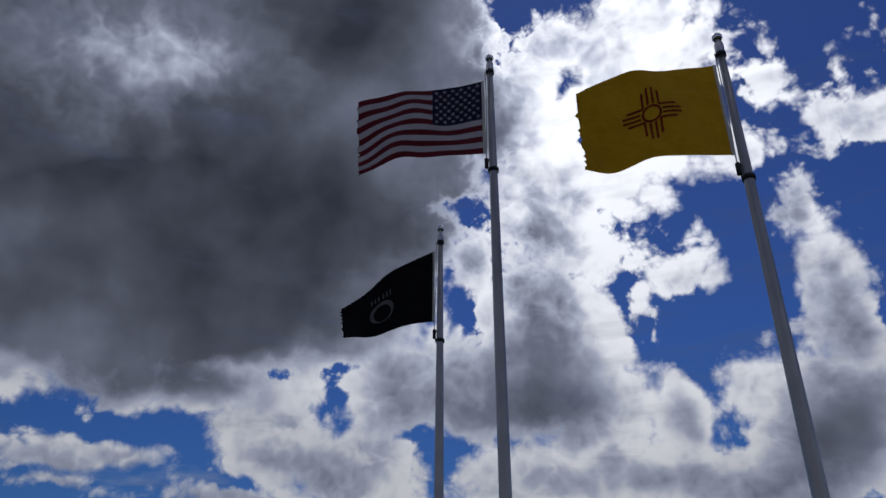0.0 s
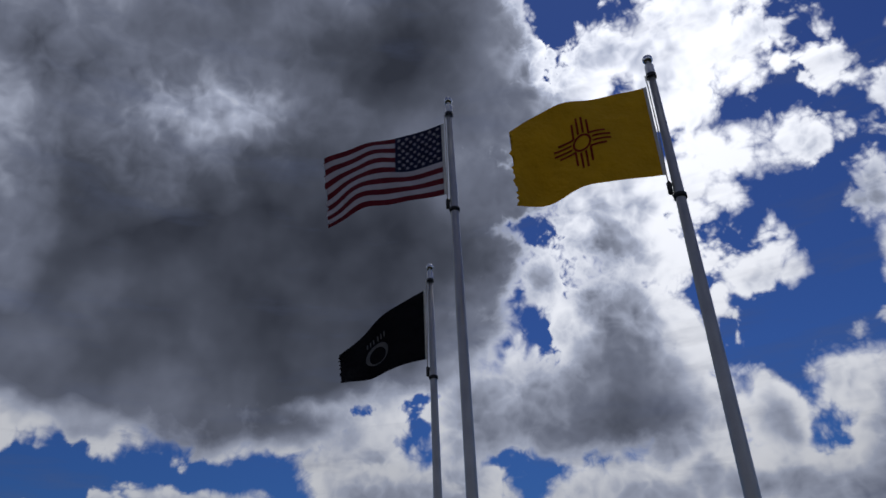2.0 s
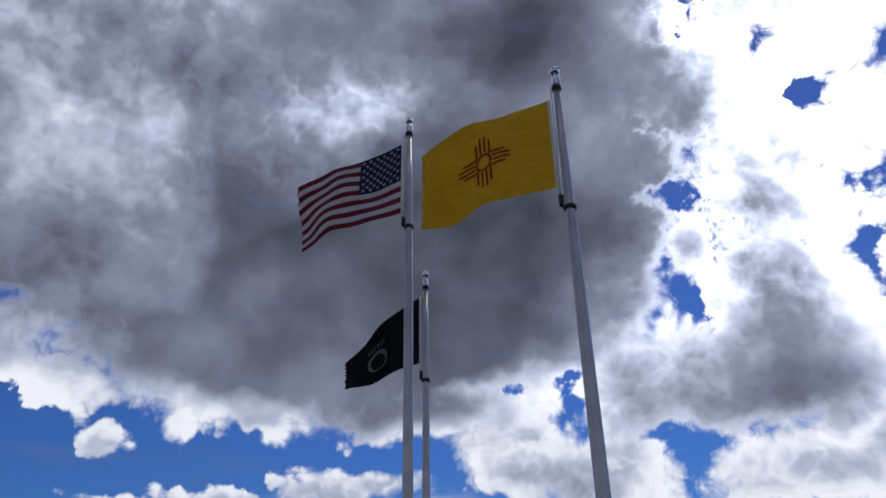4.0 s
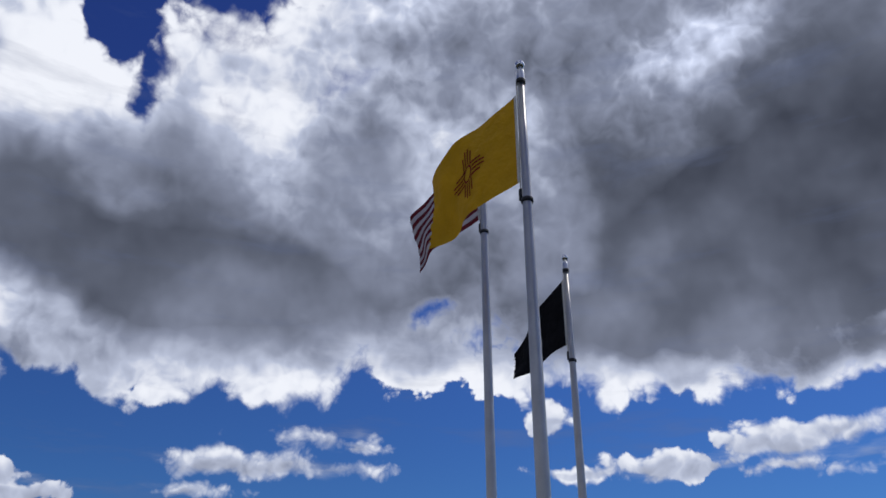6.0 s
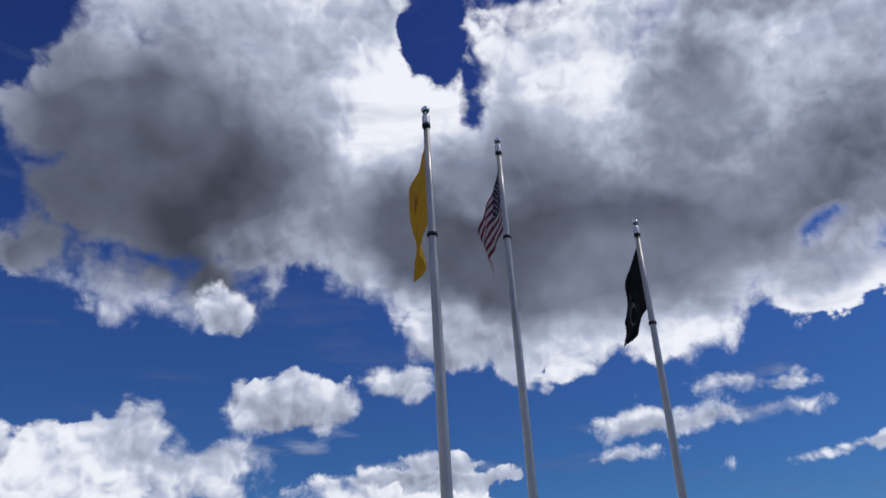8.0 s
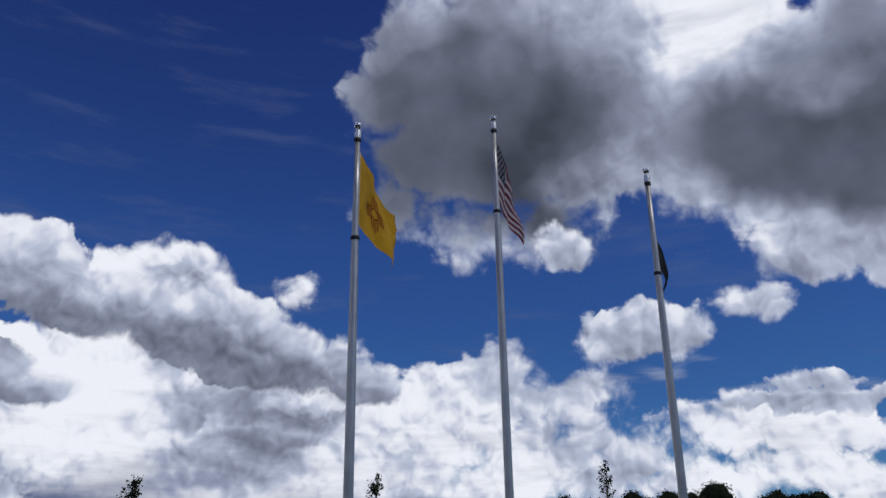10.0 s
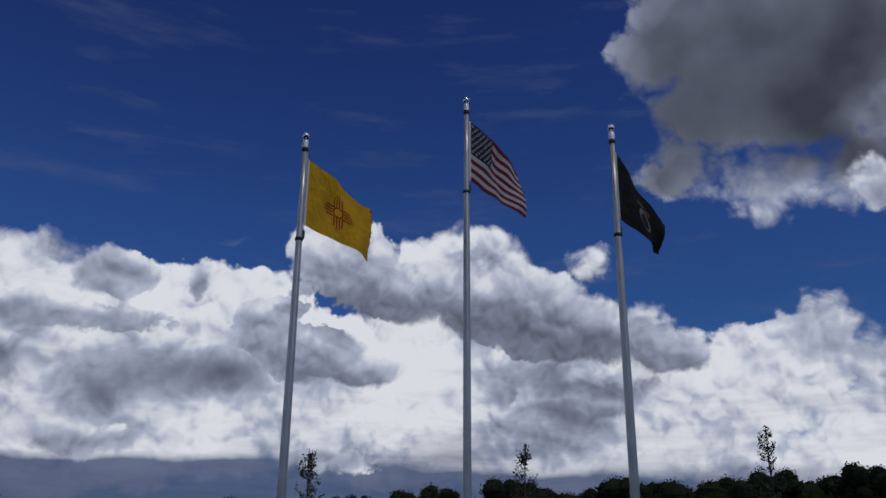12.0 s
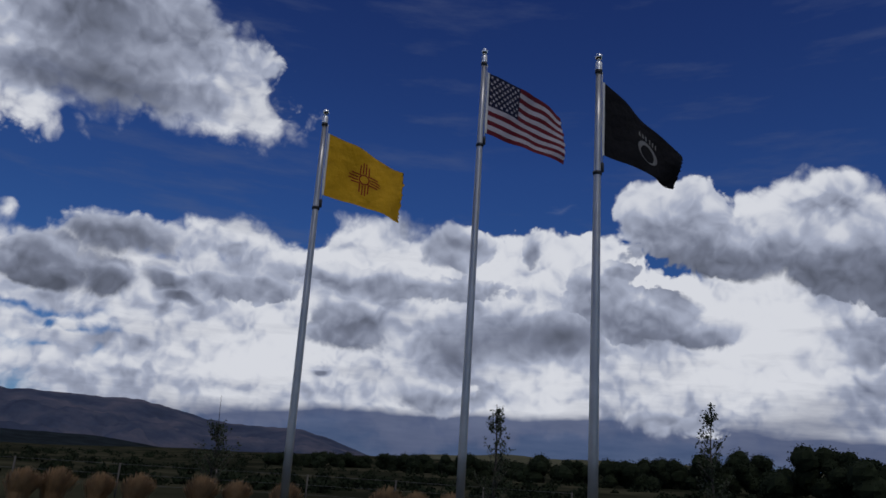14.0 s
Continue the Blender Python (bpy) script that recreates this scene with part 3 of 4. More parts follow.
def tube(points, radius, n=6):
    """A rod along points; radius is one number or one for each point."""
    pts = [Vector(p) for p in points]
    rs = radius if isinstance(radius, (list, tuple)) else [radius] * len(pts)
    v, f = [], []
    for i, p in enumerate(pts):
        d = (pts[min(i + 1, len(pts) - 1)] - pts[max(i - 1, 0)]).normalized()
        side = d.cross(Vector((0, 0, 1)) if abs(d.z) < 0.95 else Vector((1, 0, 0))).normalized()
        up = side.cross(d)
        for k in range(n):
            a = 2 * math.pi * k / n
            v.append(p + (side * math.cos(a) + up * math.sin(a)) * rs[i])
    for i in range(len(pts) - 1):
        for k in range(n):
            f.append((i * n + k, i * n + (k + 1) % n, (i + 1) * n + (k + 1) % n, (i + 1) * n + k))
    f.append(tuple(reversed(range(n))))
    f.append(tuple(range((len(pts) - 1) * n, len(pts) * n)))
    return v, f


def joined(pieces):
    v, f = [], []
    for pv, pf in pieces:
        o = len(v)
        v += list(pv)
        f += [tuple(i + o for i in q) for q in pf]
    return v, f


# ---- ground ----
def land(x, y):
    r = math.hypot(x, y)
    side = -x * math.sin(radians(140)) + y * math.cos(radians(140))
    z = 0.004 * max(0.0, r - 120) * min(1.0, 900 / max(r, 1.0))
    z += 0.034 * max(0.0, min(side, 160) - 22)
    return z + 0.06 * noise.noise((x * 0.08, y * 0.08, 0)) * min(1, r / 25) + min(1, r / 400) * 3.0 * noise.noise((x * 0.004, y * 0.004, 3.0))


rings = [0.0] + [1.5 * 1.14 ** k for k in range(62)]
verts, faces, SEG = [], [], 120
for r in rings:
    r = min(r, 4800)
    for k in range(SEG):
        a = 2 * math.pi * k / SEG
        verts.append((r * math.cos(a), r * math.sin(a), land(r * math.cos(a), r * math.sin(a))))
for i in range(len(rings) - 1):
    for k in range(SEG):
        faces.append((i * SEG + k, (i + 1) * SEG + k, (i + 1) * SEG + (k + 1) % SEG, i * SEG + (k + 1) % SEG))
ground = new("ground", mesh_from("ground", verts, faces, SOIL))
tagged(ground, "dry scrubland ground with sparse grass", "ground", kind="structure")

# ---- flagpoles ----
def flagpole(base, lean, ball_z, clamp_z, label):
    pole = thing("flagpole", pose(*base, -math.degrees(math.atan(lean[1])), math.degrees(math.atan(lean[0])), 0), label, "flagpole", "three flagpoles")
    top = ball_z - 0.19
    part("shaft", mesh_from("shaft", *lathe([(0.070, 0.0), (0.069, 2.0), (0.066, 3.6), (0.058, top - 2.6), (0.047, top - 1.0), (0.040, top - 0.1)], 32), ALUMINIUM), pole, "tapered satin aluminium shaft")
    part("base_collar", mesh_from("base_collar", *lathe([(0.18, 0.0), (0.18, 0.02), (0.14, 0.05), (0.09, 0.09), (0.072, 0.11)], 32), CAP_METAL), pole, "spun aluminium base collar")
    part("truck", mesh_from("truck", *lathe([(0.050, top - 0.10), (0.052, top - 0.06), (0.052, top + 0.075), (0.045, top + 0.10), (0.02, top + 0.108)], 24), CAP_METAL), pole, "pale cap of the revolving truck")
    part("truck_ring", mesh_from("truck_ring", *lathe([(0.052, top - 0.10), (0.057, top - 0.095), (0.057, top - 0.045), (0.0525, top - 0.04)], 24), RUBBER), pole, "black ring under the truck")
    part("stem", mesh_from("stem", *lathe([(0.013, top + 0.10), (0.013, ball_z - 0.055)], 10), CAP_METAL), pole)
    ring = []
    for i in range(13):
        a = math.pi * i / 12
        ring.append((max(0.059 * math.sin(a), 0.002), ball_z - 0.059 * math.cos(a)))
    part("ball", mesh_from("ball", *lathe(ring, 24), BALL_METAL), pole, "spun aluminium ball finial")
    part("retainer_ring", mesh_from("retainer_ring", *lathe([(0.053, clamp_z - 0.03), (0.068, clamp_z - 0.025), (0.068, clamp_z + 0.02), (0.055, clamp_z + 0.03)], 24), RUBBER), pole, "black retainer ring round the shaft")
    return pole


FLY = heading(133)
poles = {}
for key, base, lean, ball_z, clamp_z, label in (
        ("national", (0, 0, 0), (0, 0), 9.169, 7.272, "tall tapered aluminium flagpole flying a striped flag"),
        ("state", (2.796, 0.647, 0), (0.0073, 0.0032), 7.940, 6.028, "tapered aluminium flagpole flying a yellow flag"),
        ("black", (-2.307, 1.214, 0), (-0.0060, 0.0079), 7.973, 6.027, "tapered aluminium flagpole flying a black flag")):
    poles[key] = (flagpole(base, lean, ball_z, clamp_z, label), Vector(base), lean, ball_z, clamp_z)


# ---- flags ----
def flag_shape(key, az, sag, sag_low, wave, phase, long=1.83, tall=1.22, lift=0.41):
    """The place of a spot of the cloth: u along the fly, v down the hoist, both 0 to 1, and off, metres in front of the cloth."""
    _, base, lean, ball_z, _ = poles[key]
    out, side = heading(az), heading(az - 90)

    def bare(u, v):
        z = ball_z - lift - v * tall * (1 - 0.06 * u)
        at = base + Vector((lean[0] * z, lean[1] * z, 0))
        s = u * long
        swing = wave * min(1, u * 1.6) * (math.sin(5.2 * u + 2.2 * v + phase) + 0.4 * math.sin(10 * u - 3.6 * v + 2 * phase) + 0.22 * math.sin(17 * u + 6 * v + phase))
        drop = (sag * (1 - v) + sag_low * v) * (0.75 * u + 0.25 * u * u) + 0.05 * math.sin(7 * u + phase) * u
        shorter = math.sqrt(max(0.2, 1 - (sag / long) ** 2)) * (1 - 0.04 * u)
        return at + out * (0.085 + s * shorter - 0.10 * sag * v * u) + side * swing + Vector((0, 0, z - drop - 0.04 * math.sin(3 * v) * u))

    def spot(u, v, off=0.0):
        p = bare(u, v)
        if off:
            n = (bare(u + 0.01, v) - bare(u - 0.01, v)).cross(bare(u, v + 0.01) - bare(u, v - 0.01)).normalized()
            p = p + n * off
        return p
    return spot


def sheet(spot, u0, u1, v0, v1, nu, nv, ragged=0.0, seed=0):
    v, f = [], []
    rnd = random.Random(seed)
    for i in range(nu + 1):
        for j in range(nv + 1):
            u, w = u0 + (u1 - u0) * i / nu, v0 + (v1 - v0) * j / nv
            if ragged and i == nu:
                u -= rnd.random() * ragged
            v.append(spot(u, w))
    for i in range(nu):
        for j in range(nv):
            a = i * (nv + 1) + j
            f.append((a, a + 1, a + nv + 2, a + nv + 1))
    return v, f


def decal(spot, outline, off):
    """A flat shape (u, v corners in order) laid on the cloth, off metres from it."""
    cu, cv = sum(p[0] for p in outline) / len(outline), sum(p[1] for p in outline) / len(outline)
    v = [spot(cu, cv, off)] + [spot(a, b, off) for a, b in outline]
    n = len(outline)
    return v, [(0, 1 + k, 1 + (k + 1) % n) for k in range(n)]


def both_sides(spot, outlines, off=0.004):
    return joined([decal(spot, o, s * off) for o in outlines for s in (1, -1)])


def strip(u0, v0, u1, v1, half, aspect, n=4):
    """A bar from one spot to another, as an outline; half its width in parts of the hoist."""
    du, dv = (u1 - u0) * aspect, v1 - v0
    l = math.hypot(du, dv)
    nu, nv = -dv / l * half / aspect, du / l * half
    a = [(u0 + (u1 - u0) * k / n + nu, v0 + (v1 - v0) * k / n + nv) for k in range(n + 1)]
    b = [(u0 + (u1 - u0) * k / n - nu, v0 + (v1 - v0) * k / n - nv) for k in range(n, -1, -1)]
    return a + b


def rigging(flag, key, spot):
    """Heading tape, snap hooks and the weighted loop that holds the flag to its pole."""
    _, base, lean, ball_z, clamp_z = poles[key]
    part("heading", mesh_from("heading", *joined([sheet(lambda u, v: spot(u, v, s), 0.0, 0.022, 0.0, 1.0, 1, 10) for s in (0.005, -0.005)]), CANVAS), flag, "white canvas heading tape")
    foot = spot(0.0, 1.0)
    weight_at = Vector((foot.x, foot.y, clamp_z + 0.19))
    part("halyard", mesh_from("halyard", *tube([spot(-0.01, 0.0) + Vector((0, 0, 0.16)), spot(-0.012, 0.0), spot(-0.012, 0.5), foot, weight_at], 0.007), ROPE), flag, "white halyard")
    m = joined([lathe([(0.012, weight_at.z - 0.16), (0.026, weight_at.z - 0.15), (0.026, weight_at.z - 0.02), (0.012, weight_at.z)], 12, (weight_at.x, weight_at.y))])
    part("counterweight", mesh_from("counterweight", *m, RUBBER), flag, "dark counterweight on the halyard")
    axis = base + Vector((lean[0] * clamp_z, lean[1] * clamp_z, clamp_z))
    out = (weight_at - axis)
    out.z = 0
    out.normalize()
    loop = [weight_at + Vector((0, 0, -0.02)), weight_at + Vector((0, 0, -0.02)) - out * 0.03, axis + out * 0.075 + Vector((0, 0, 0.06)), axis + out * 0.068]
    part("retainer_loop", mesh_from("retainer_loop", *tube(loop, 0.008), RUBBER), flag)


def national_flag():
    spot = flag_shape("national", 136, 0.42, 0.30, 0.085, 0.4)
    flag = thing("flag", pose(0, 0, 0), "red, white and blue striped flag flying in the wind", "flag", "flags on the poles")
    for i in range(13):
        u0 = 0.4 if i < 7 else 0.02
        part("stripe", mesh_from("stripe", *sheet(spot, u0, 1.0, i / 13, (i + 1) / 13, 30, 2, 0.03, i), CLOTH_RED if i % 2 == 0 else CLOTH_WHITE), flag, "red stripe" if i % 2 == 0 else "white stripe")
    part("canton", mesh_from("canton", *sheet(spot, 0.02, 0.4, 0.0, 7 / 13, 14, 8), CLOTH_BLUE), flag, "navy blue canton")
    for r in range(9):
        for c in range(6 if r % 2 == 0 else 5):
            cu = 0.02 + 0.38 * ((c + 0.5) / 6 if r % 2 == 0 else (c + 1) / 6)
            cv = 7 / 13 * (r + 1) / 10
            o = []
            for k in range(10):
                a, q = math.pi * k / 5, 0.031 if k % 2 == 0 else 0.0125
                o.append((cu + q * math.sin(a) / 1.5, cv - q * math.cos(a)))
            part("star", mesh_from("star", *both_sides(spot, [o]), CLOTH_WHITE, False), flag)
    rigging(flag, "national", spot)


def state_flag():
    spot = flag_shape("state", 139, 0.40, 0.26, 0.085, 1.7, 1.72)
    flag = thing("flag", pose(0, 0, 0), "yellow flag with a red sun symbol, frayed at the fly", "flag", "flags on the poles")
    part("field", mesh_from("field", *sheet(spot, 0.02, 1.0, 0, 1, 44, 26, 0.035, 5), CLOTH_YELLOW), flag, "yellow cloth frayed at the fly end")
    rings_ = []
    for k in range(20):
        a0, a1 = 2 * math.pi * k / 20, 2 * math.pi * (k + 1) / 20
        rings_.append([(0.5 + r * math.cos(a) / 1.5, 0.5 + r * math.sin(a)) for r, a in ((0.095, a0), (0.095, a1), (0.072, a1), (0.072, a0))])
    part("sun_ring", mesh_from("sun_ring", *both_sides(spot, rings_), CLOTH_SUN_RED, False), flag, "red ring of the sun symbol")
    for k in range(4):
        for j, (off, reach) in enumerate(((-0.075, 0.24), (-0.025, 0.29), (0.025, 0.29), (0.075, 0.24))):
            c, s = (1, 0, -1, 0)[k], (0, 1, 0, -1)[k]
            start = math.sqrt(0.105 ** 2 - off ** 2)
            p = [(start * c - off * s, start * s + off * c), (reach * c - off * s, reach * s + off * c)]
            o = strip(0.5 + p[0][0] / 1.5, 0.5 + p[0][1], 0.5 + p[1][0] / 1.5, 0.5 + p[1][1], 0.011, 1.5)
            part("sun_ray", mesh_from("sun_ray", *both_sides(spot, [o]), CLOTH_SUN_RED, False), flag)
    rigging(flag, "state", spot)


def black_flag():
    spot = flag_shape("black", 134, 1.0, 0.36, 0.06, 3.0)
    flag = thing("flag", pose(0, 0, 0), "black flag with a pale round emblem, torn at the fly", "flag", "flags on the poles")
    part("field", mesh_from("field", *sheet(spot, 0.02, 1.0, 0, 1, 44, 26, 0.06, 9), CLOTH_BLACK), flag, "black cloth with a torn fly end")
    rings_ = []
    for k in range(24):
        a0, a1 = 2 * math.pi * k / 24, 2 * math.pi * (k + 1) / 24
        inner = [0.125 + 0.05 * max(0.0, math.cos(a - 1.9)) for a in (a0, a1)]
        rings_.append([(0.56 + r * math.cos(a) / 1.5, 0.58 + r * math.sin(a)) for r, a in ((0.19, a0), (0.19, a1), (inner[1], a1), (inner[0], a0))])
    part("emblem_ring", mesh_from("emblem_ring", *both_sides(spot, rings_), CLOTH_GREY, False), flag, "pale grey ring emblem")
    for k in range(6):
        u = 0.465 + 0.036 * k + 0.012 * (k > 2)
        part("lettering_bar", mesh_from("lettering_bar", *both_sides(spot, [strip(u, 0.27, u, 0.36, 0.011, 1.5)]), CLOTH_GREY, False), flag, "pale letter bar over the ring")
    rigging(flag, "black", spot)


national_flag()
state_flag()
black_flag()


# ---- planting ----
def leaves(centres, size, rnd, per=1, broad=0.5):
    v, f = [], []
    for c in centres:
        for _ in range(per):
            d = Vector((rnd.gauss(0, 1), rnd.gauss(0, 1), rnd.gauss(0, 1))).normalized()
            e = d.cross(Vector((rnd.gauss(0, 1), rnd.gauss(0, 1), rnd.gauss(0, 1)))).normalized()
            s = size * rnd.uniform(0.6, 1.3)
            o = len(v)
            v += [c - d * s, c + e * s * broad, c + d * s, c - e * s * broad]
            f.append((o, o + 1, o + 2, o + 3))
    return v, f


def sapling(x, y, tall, seed, bushy, label, leader=0.0):
    rnd = random.Random(seed)
    tree = thing("young_tree", pose(x, y, land(x, y)), label, "tree", "young trees beyond the poles")
    line = [Vector((0.025 * math.sin(k * 1.1 + seed), 0.02 * math.cos(k * 0.9 + seed), tall * k / 9)) for k in range(10)]
    part("trunk", mesh_from("trunk", *tube(line, [0.05 * (1 - k / 10) + 0.006 for k in range(10)]), BARK), tree, "slender grey trunk")
    limbs, spots = [], []
    for k in range(46):
        h = rnd.uniform(0.12, 0.93)
        at = line[int(h * 9)].lerp(line[min(9, int(h * 9) + 1)], h * 9 % 1)
        a = rnd.uniform(0, 2 * math.pi)
        reach = bushy * (1.08 - h) * min(1.0, 0.45 + 1.6 * h) * rnd.uniform(0.5, 1.0) + 0.08
        rise = reach * rnd.uniform(0.8, 1.5)
        pts = [at + Vector((math.cos(a) * reach * q, math.sin(a) * reach * q, rise * q ** 1.4)) for q in (0, 0.35, 0.7, 1)]
        limbs.append(tube(pts, [0.014, 0.011, 0.008, 0.003], 5))
        for _ in range(20):
            q = rnd.uniform(0.25, 1.05)
            p = pts[0].lerp(pts[3], q) + Vector((rnd.gauss(0, 0.055), rnd.gauss(0, 0.055), rnd.gauss(0, 0.06)))
            spots.append(p)
    for _ in range(30):
        spots.append(Vector((rnd.gauss(0, 0.045), rnd.gauss(0, 0.045), tall * rnd.uniform(0.78, 1.0))))
    if leader:
        limbs.append(tube([line[8], line[9] + Vector((0.02, 0, leader * 0.5)), line[9] + Vector((0.03, 0.01, leader))], [0.012, 0.009, 0.005], 5))
    for limb in limbs:
        part("limb", mesh_from("limb", *limb, BARK), tree)
    part("crown", mesh_from("crown", *leaves(spots, 0.055, rnd), LEAF, False), tree, "sparse upright crown of small leaves")


sapling(13.3, -11.2, 2.75, 3, 1.15, "bushy young tree with a bare leading shoot", 1.0)
sapling(4.22, -15.22, 4.11, 5, 1.0, "slender young tree with sparse upright leaves")
sapling(-3.16, -13.99, 4.28, 8, 0.8, "slender young tree with sparse upright leaves")
sapling(-10.24, -11.04, 4.61, 13, 0.85, "slender young tree with sparse upright leaves")


def clump(c, r, rnd):
    """The dense inside of a bough: an uneven, knobbly mass."""
    v, f, n, m = [], [], 9, 6
    for j in range(m + 1):
        e = math.pi * (j / m - 0.5)
        for i in range(n):
            a = 2 * math.pi * i / n
            k = r * rnd.uniform(0.78, 1.06)
            v.append(Vector((c[0] + math.cos(a) * math.cos(e) * k, c[1] + math.sin(a) * math.cos(e) * k, c[2] + math.sin(e) * k * 0.9)))
    for j in range(m):
        for i in range(n):
            f.append((j * n + i, j * n + (i + 1) % n, (j + 1) * n + (i + 1) % n, (j + 1) * n + i))
    return v, f


def round_tree(x, y, tall, wide, seed):
    rnd = random.Random(seed)
    tree = thing("juniper_tree", pose(x, y, land(x, y) - 0.1, 0, 0, 37 * seed), "dark dense juniper in the tree line", "tree", "dark tree line")
    part("trunk", mesh_from("trunk", *tube([(0, 0, 0), (0.1, 0, tall * 0.3), (0.05, 0.1, tall * 0.6)], [0.22, 0.16, 0.06]), BARK), tree)
    lumps = [(Vector((rnd.gauss(0, wide * 0.26), rnd.gauss(0, wide * 0.26), tall * rnd.uniform(0.3, 0.82))), rnd.uniform(0.18, 0.34) * wide) for _ in range(11)]
    lumps += [(Vector((rnd.gauss(0, wide * 0.3), rnd.gauss(0, wide * 0.3), tall * rnd.uniform(0.16, 0.36))), 0.26 * wide) for _ in range(4)]
    spots, masses = [], []
    for c, r in lumps:
        for _ in range(300):
            d = Vector((rnd.gauss(0, 1), rnd.gauss(0, 1), rnd.gauss(0, 0.9))).normalized()
            spots.append(c + d * r * rnd.uniform(0.7, 1.04))
        masses.append(clump(c, r * 0.9, rnd))
    part("crown", mesh_from("crown", *joined(masses + [leaves(spots, 0.10, rnd, 1, 0.8)]), LEAF_DARK, False), tree, "dark green uneven crown")


rnd = random.Random(21)
for k in range(54):
    az = 128 + 88 * k / 54 + rnd.uniform(-0.7, 0.7)
    far = 75 + max(0, az - 175) * 2.2 + rnd.uniform(-9, 14)
    p = heading(az) * far
    tall = (4.4 - max(0, az - 172) * 0.045 + max(0, 165 - az) * 0.045) * rnd.uniform(0.8, 1.2)
    round_tree(p.x, p.y, tall, rnd.uniform(3.6, 5.2), k)


def grass_clump(x, y, tall, wide, seed):
    rnd = random.Random(seed)
    v, f = [], []
    for k in range(420):
        a, q = rnd.uniform(0, 2 * math.pi), math.sqrt(rnd.random())
        lean = Vector((math.cos(a), math.sin(a), 0)) * (wide * 0.5 - 0.2) * q + FLY * 0.10
        root = Vector((math.cos(a), math.sin(a), 0)) * 0.3 * q
        h = tall * rnd.uniform(0.75, 1.0) * (1 - 0.35 * q ** 3)
        side = Vector((-math.sin(a), math.cos(a), 0)) * 0.012
        o = len(v)
        for s in (0, 0.4, 0.75, 1.0):
            c = root + lean * s ** 1.5 + Vector((0, 0, h * s))
            w = side * (1 + 1.6 * (s > 0.6)) * (1.02 - s * 0.9 + 0.5 * (s == 0.75))
            v += [c - w, c + w]
        for s in range(3):
            f.append((o + 2 * s, o + 2 * s + 1, o + 2 * s + 3, o + 2 * s + 2))
    ob = new("grass_clump", mesh_from("grass_clump", v, f, STRAW, False))
    ob.matrix_world = pose(x, y, land(x, y))
    tagged(ob, "tan clump of dry ornamental grass", "grass clump", "ornamental grass clumps")


# ---- hills and mountains far off ----
def ridge(name, az0, az1, far, deep, crest, mat, label, base=-20.0, n=260, rough=0.22, jagged=0.025):
    """A range of slopes between two bearings: crest(az) is its height in metres."""
    v, f, m = [], [], 22
    for i in range(n + 1):
        az = az0 + (az1 - az0) * i / n
        top = crest(az)
        for j in range(m + 1):
            s = j / m
            p = heading(az) * (far - deep * (1 - s))
            gully = noise.fractal((p.x * 0.0042, p.y * 0.0042, 1.7), 0.8, 2.0, 6) * top * rough * math.sin(math.pi * min(1, s * 1.02))
            jag = noise.fractal((az * 0.9, far, 0), 1.0, 2.0, 5) * top * jagged * s
            v.append((p.x, p.y, base + (top - base) * s ** 1.25 + gully + jag))
    for i in range(n):
        for j in range(m):
            a = i * (m + 1) + j
            f.append((a, a + 1, a + m + 2, a + m + 1))
    ob = new(name, mesh_from(name, v, f, mat))
    tagged(ob, label, "mountain", kind="structure")


def smooth(a, b, x):
    q = min(1.0, max(0.0, (x - a) / (b - a)))
    return q * q * (3 - 2 * q)


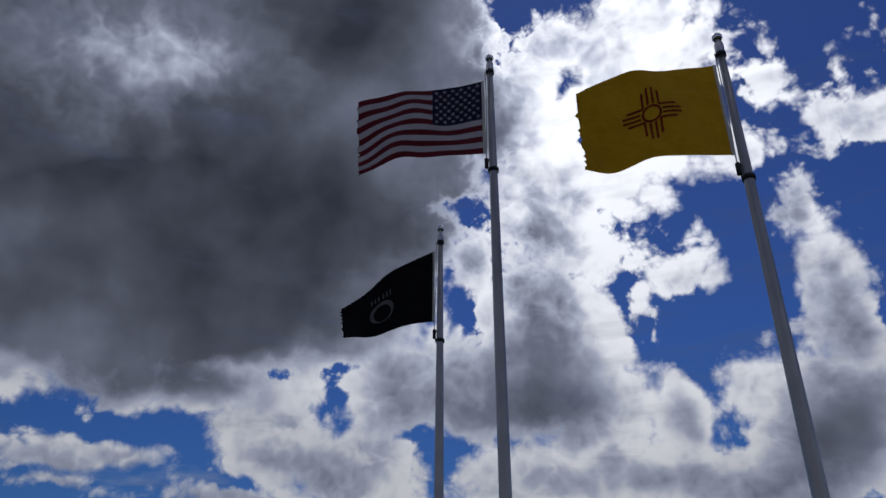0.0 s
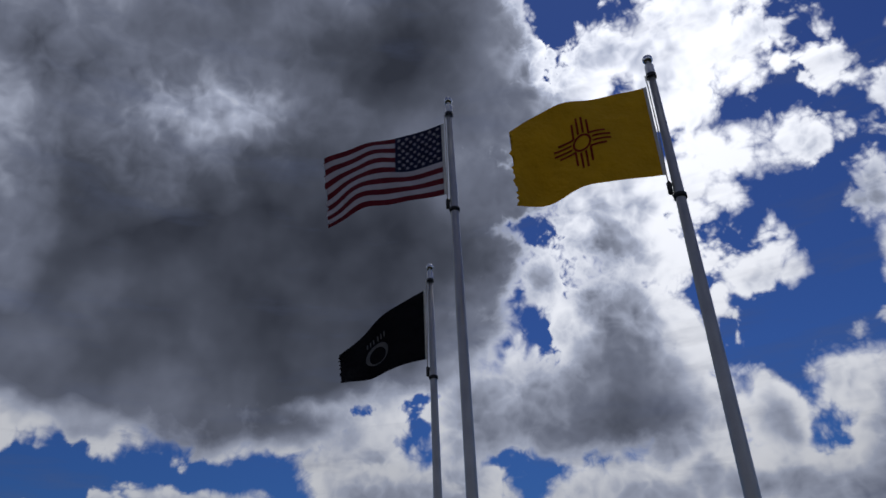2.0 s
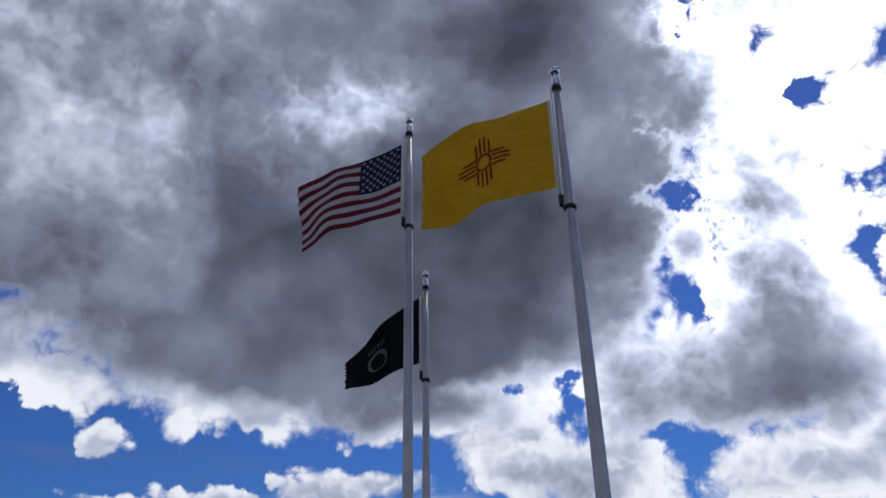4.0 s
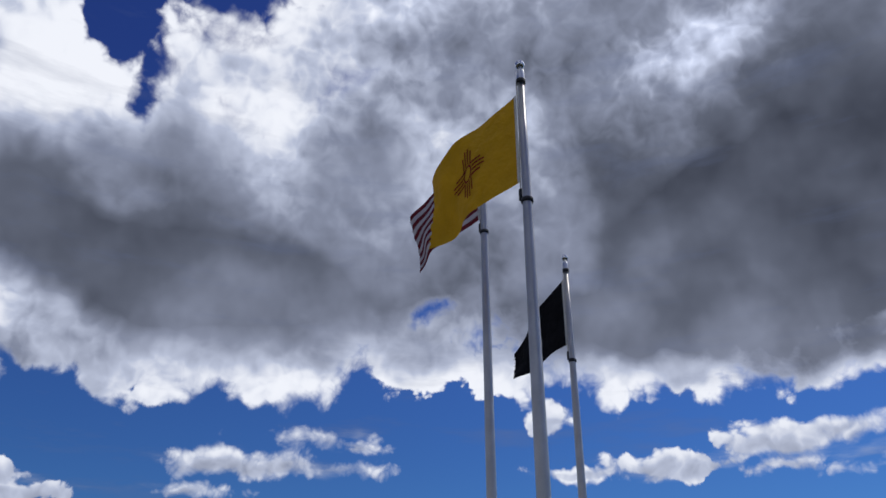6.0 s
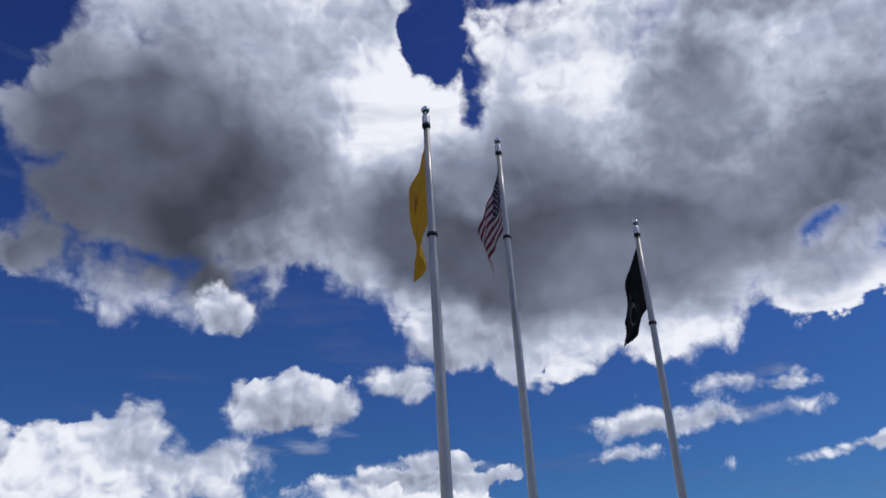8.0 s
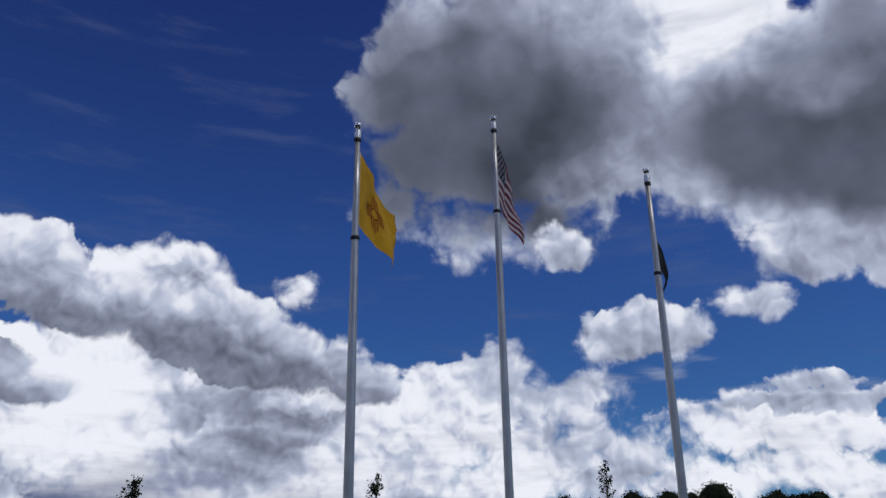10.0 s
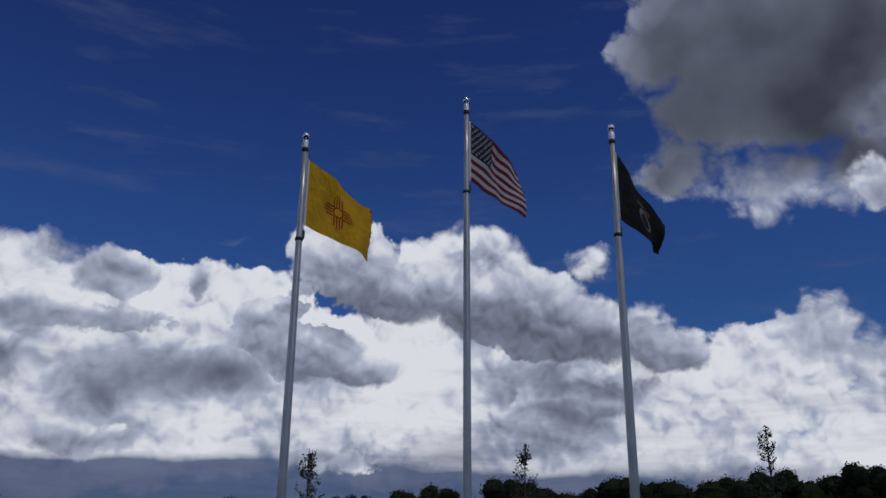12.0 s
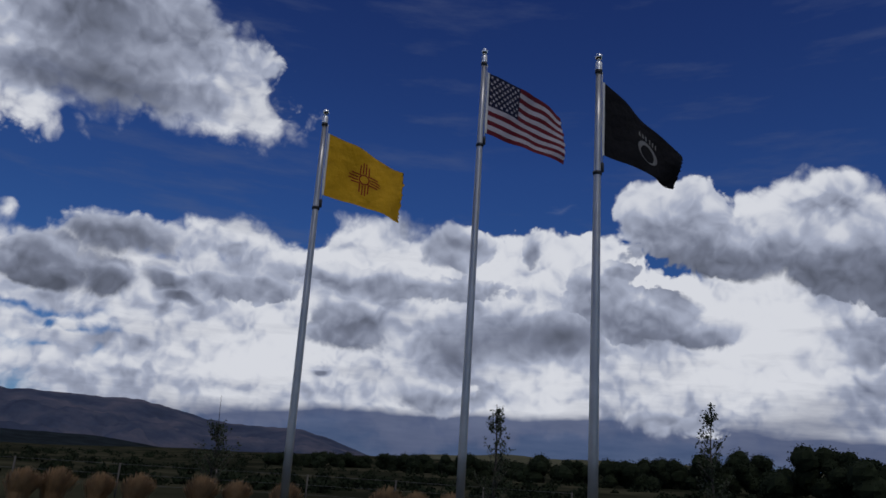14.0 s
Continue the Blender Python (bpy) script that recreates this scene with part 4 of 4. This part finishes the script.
# the mountain's haze is only in its colour, no air lies between
ridge("mountain", 200, 262, 4300, 1500, lambda az: 15 + 165 * smooth(203, 212.5, az) + 85 * smooth(216, 223.5, az), HAZED_ROCK, "mountain range with bare slopes, distance haze painted in as blue-grey", rough=0.2, jagged=0.035)
ridge("foothill", 212, 262, 2600, 500, lambda az: 18 + 26 * smooth(219, 226, az), WOODED, "low dark wooded foothill")
ridge("grass_hill", 170, 222, 1500, 500, lambda az: 42 - 40 * smooth(196, 216, az) + 1.5 * math.sin(az), HILL, "far low hill of pale dry grass")

# ---- scrub, grass and fence before them ----
EYE = Vector((-4.4, 12.2, 0))
for k, az in enumerate((228.6, 226.7, 224.1, 221.8, 217.7, 215.4, 212.1, 205.1, 203.0, 200.6)):
    p = EYE + heading(az) * (27 + (k % 3) * 0.5)
    grass_clump(p.x, p.y, (1.04, 1.1, 0.98)[k % 3], (1.05, 1.15, 0.95)[k % 3], 40 + k)


def scrub():
    """Low bushes too many to count, out to where they blend into the plain."""
    rnd = random.Random(77)
    v, f = [], []
    for k in range(1100):
        az = rnd.uniform(120, 250)
        far = 34 + 320 * rnd.random() ** 1.7
        c = heading(az) * far
        r = rnd.uniform(0.35, 0.9) * (1 + far / 200)
        base = land(c.x, c.y)
        n = 90 if far < 90 else 46
        spots = []
        for _ in range(n):
            d = Vector((rnd.gauss(0, 1), rnd.gauss(0, 1), abs(rnd.gauss(0, 0.9)))).normalized() * r * rnd.uniform(0.4, 1.0)
            spots.append(Vector((c.x + d.x, c.y + d.y, base + d.z * 0.85)))
        q, g = leaves(spots, 0.16 * r + 0.05, rnd)
        o = len(v)
        v += q
        f += [tuple(i + o for i in face) for face in g]
    tagged(new("scrub", mesh_from("scrub", v, f, LEAF_DARK, False)), "dark low scrub bushes over the plain", "bushes", kind="stuff")


scrub()


def wire_fence():
    fence = thing("wire_fence", pose(0, 0, 0), "low wire fence with weathered posts", "fence")
    tops = []
    for k in range(8):
        az = 192 + 6.2 * k
        p = EYE + heading(az) * (31 / math.cos(radians(az - 213)))
        z = land(p.x, p.y)
        part("post", mesh_from("post", *tube([(p.x, p.y, z - 0.1), (p.x, p.y, z + 1.2)], 0.03, 8), POST), fence)
        tops.append(Vector((p.x, p.y, z + 1.16)))
    for low in (0.0, 0.35, 0.7):
        part("wire", mesh_from("wire", *tube([q - Vector((0, 0, low)) for q in tops], 0.005, 5), WIRE), fence)


wire_fence()
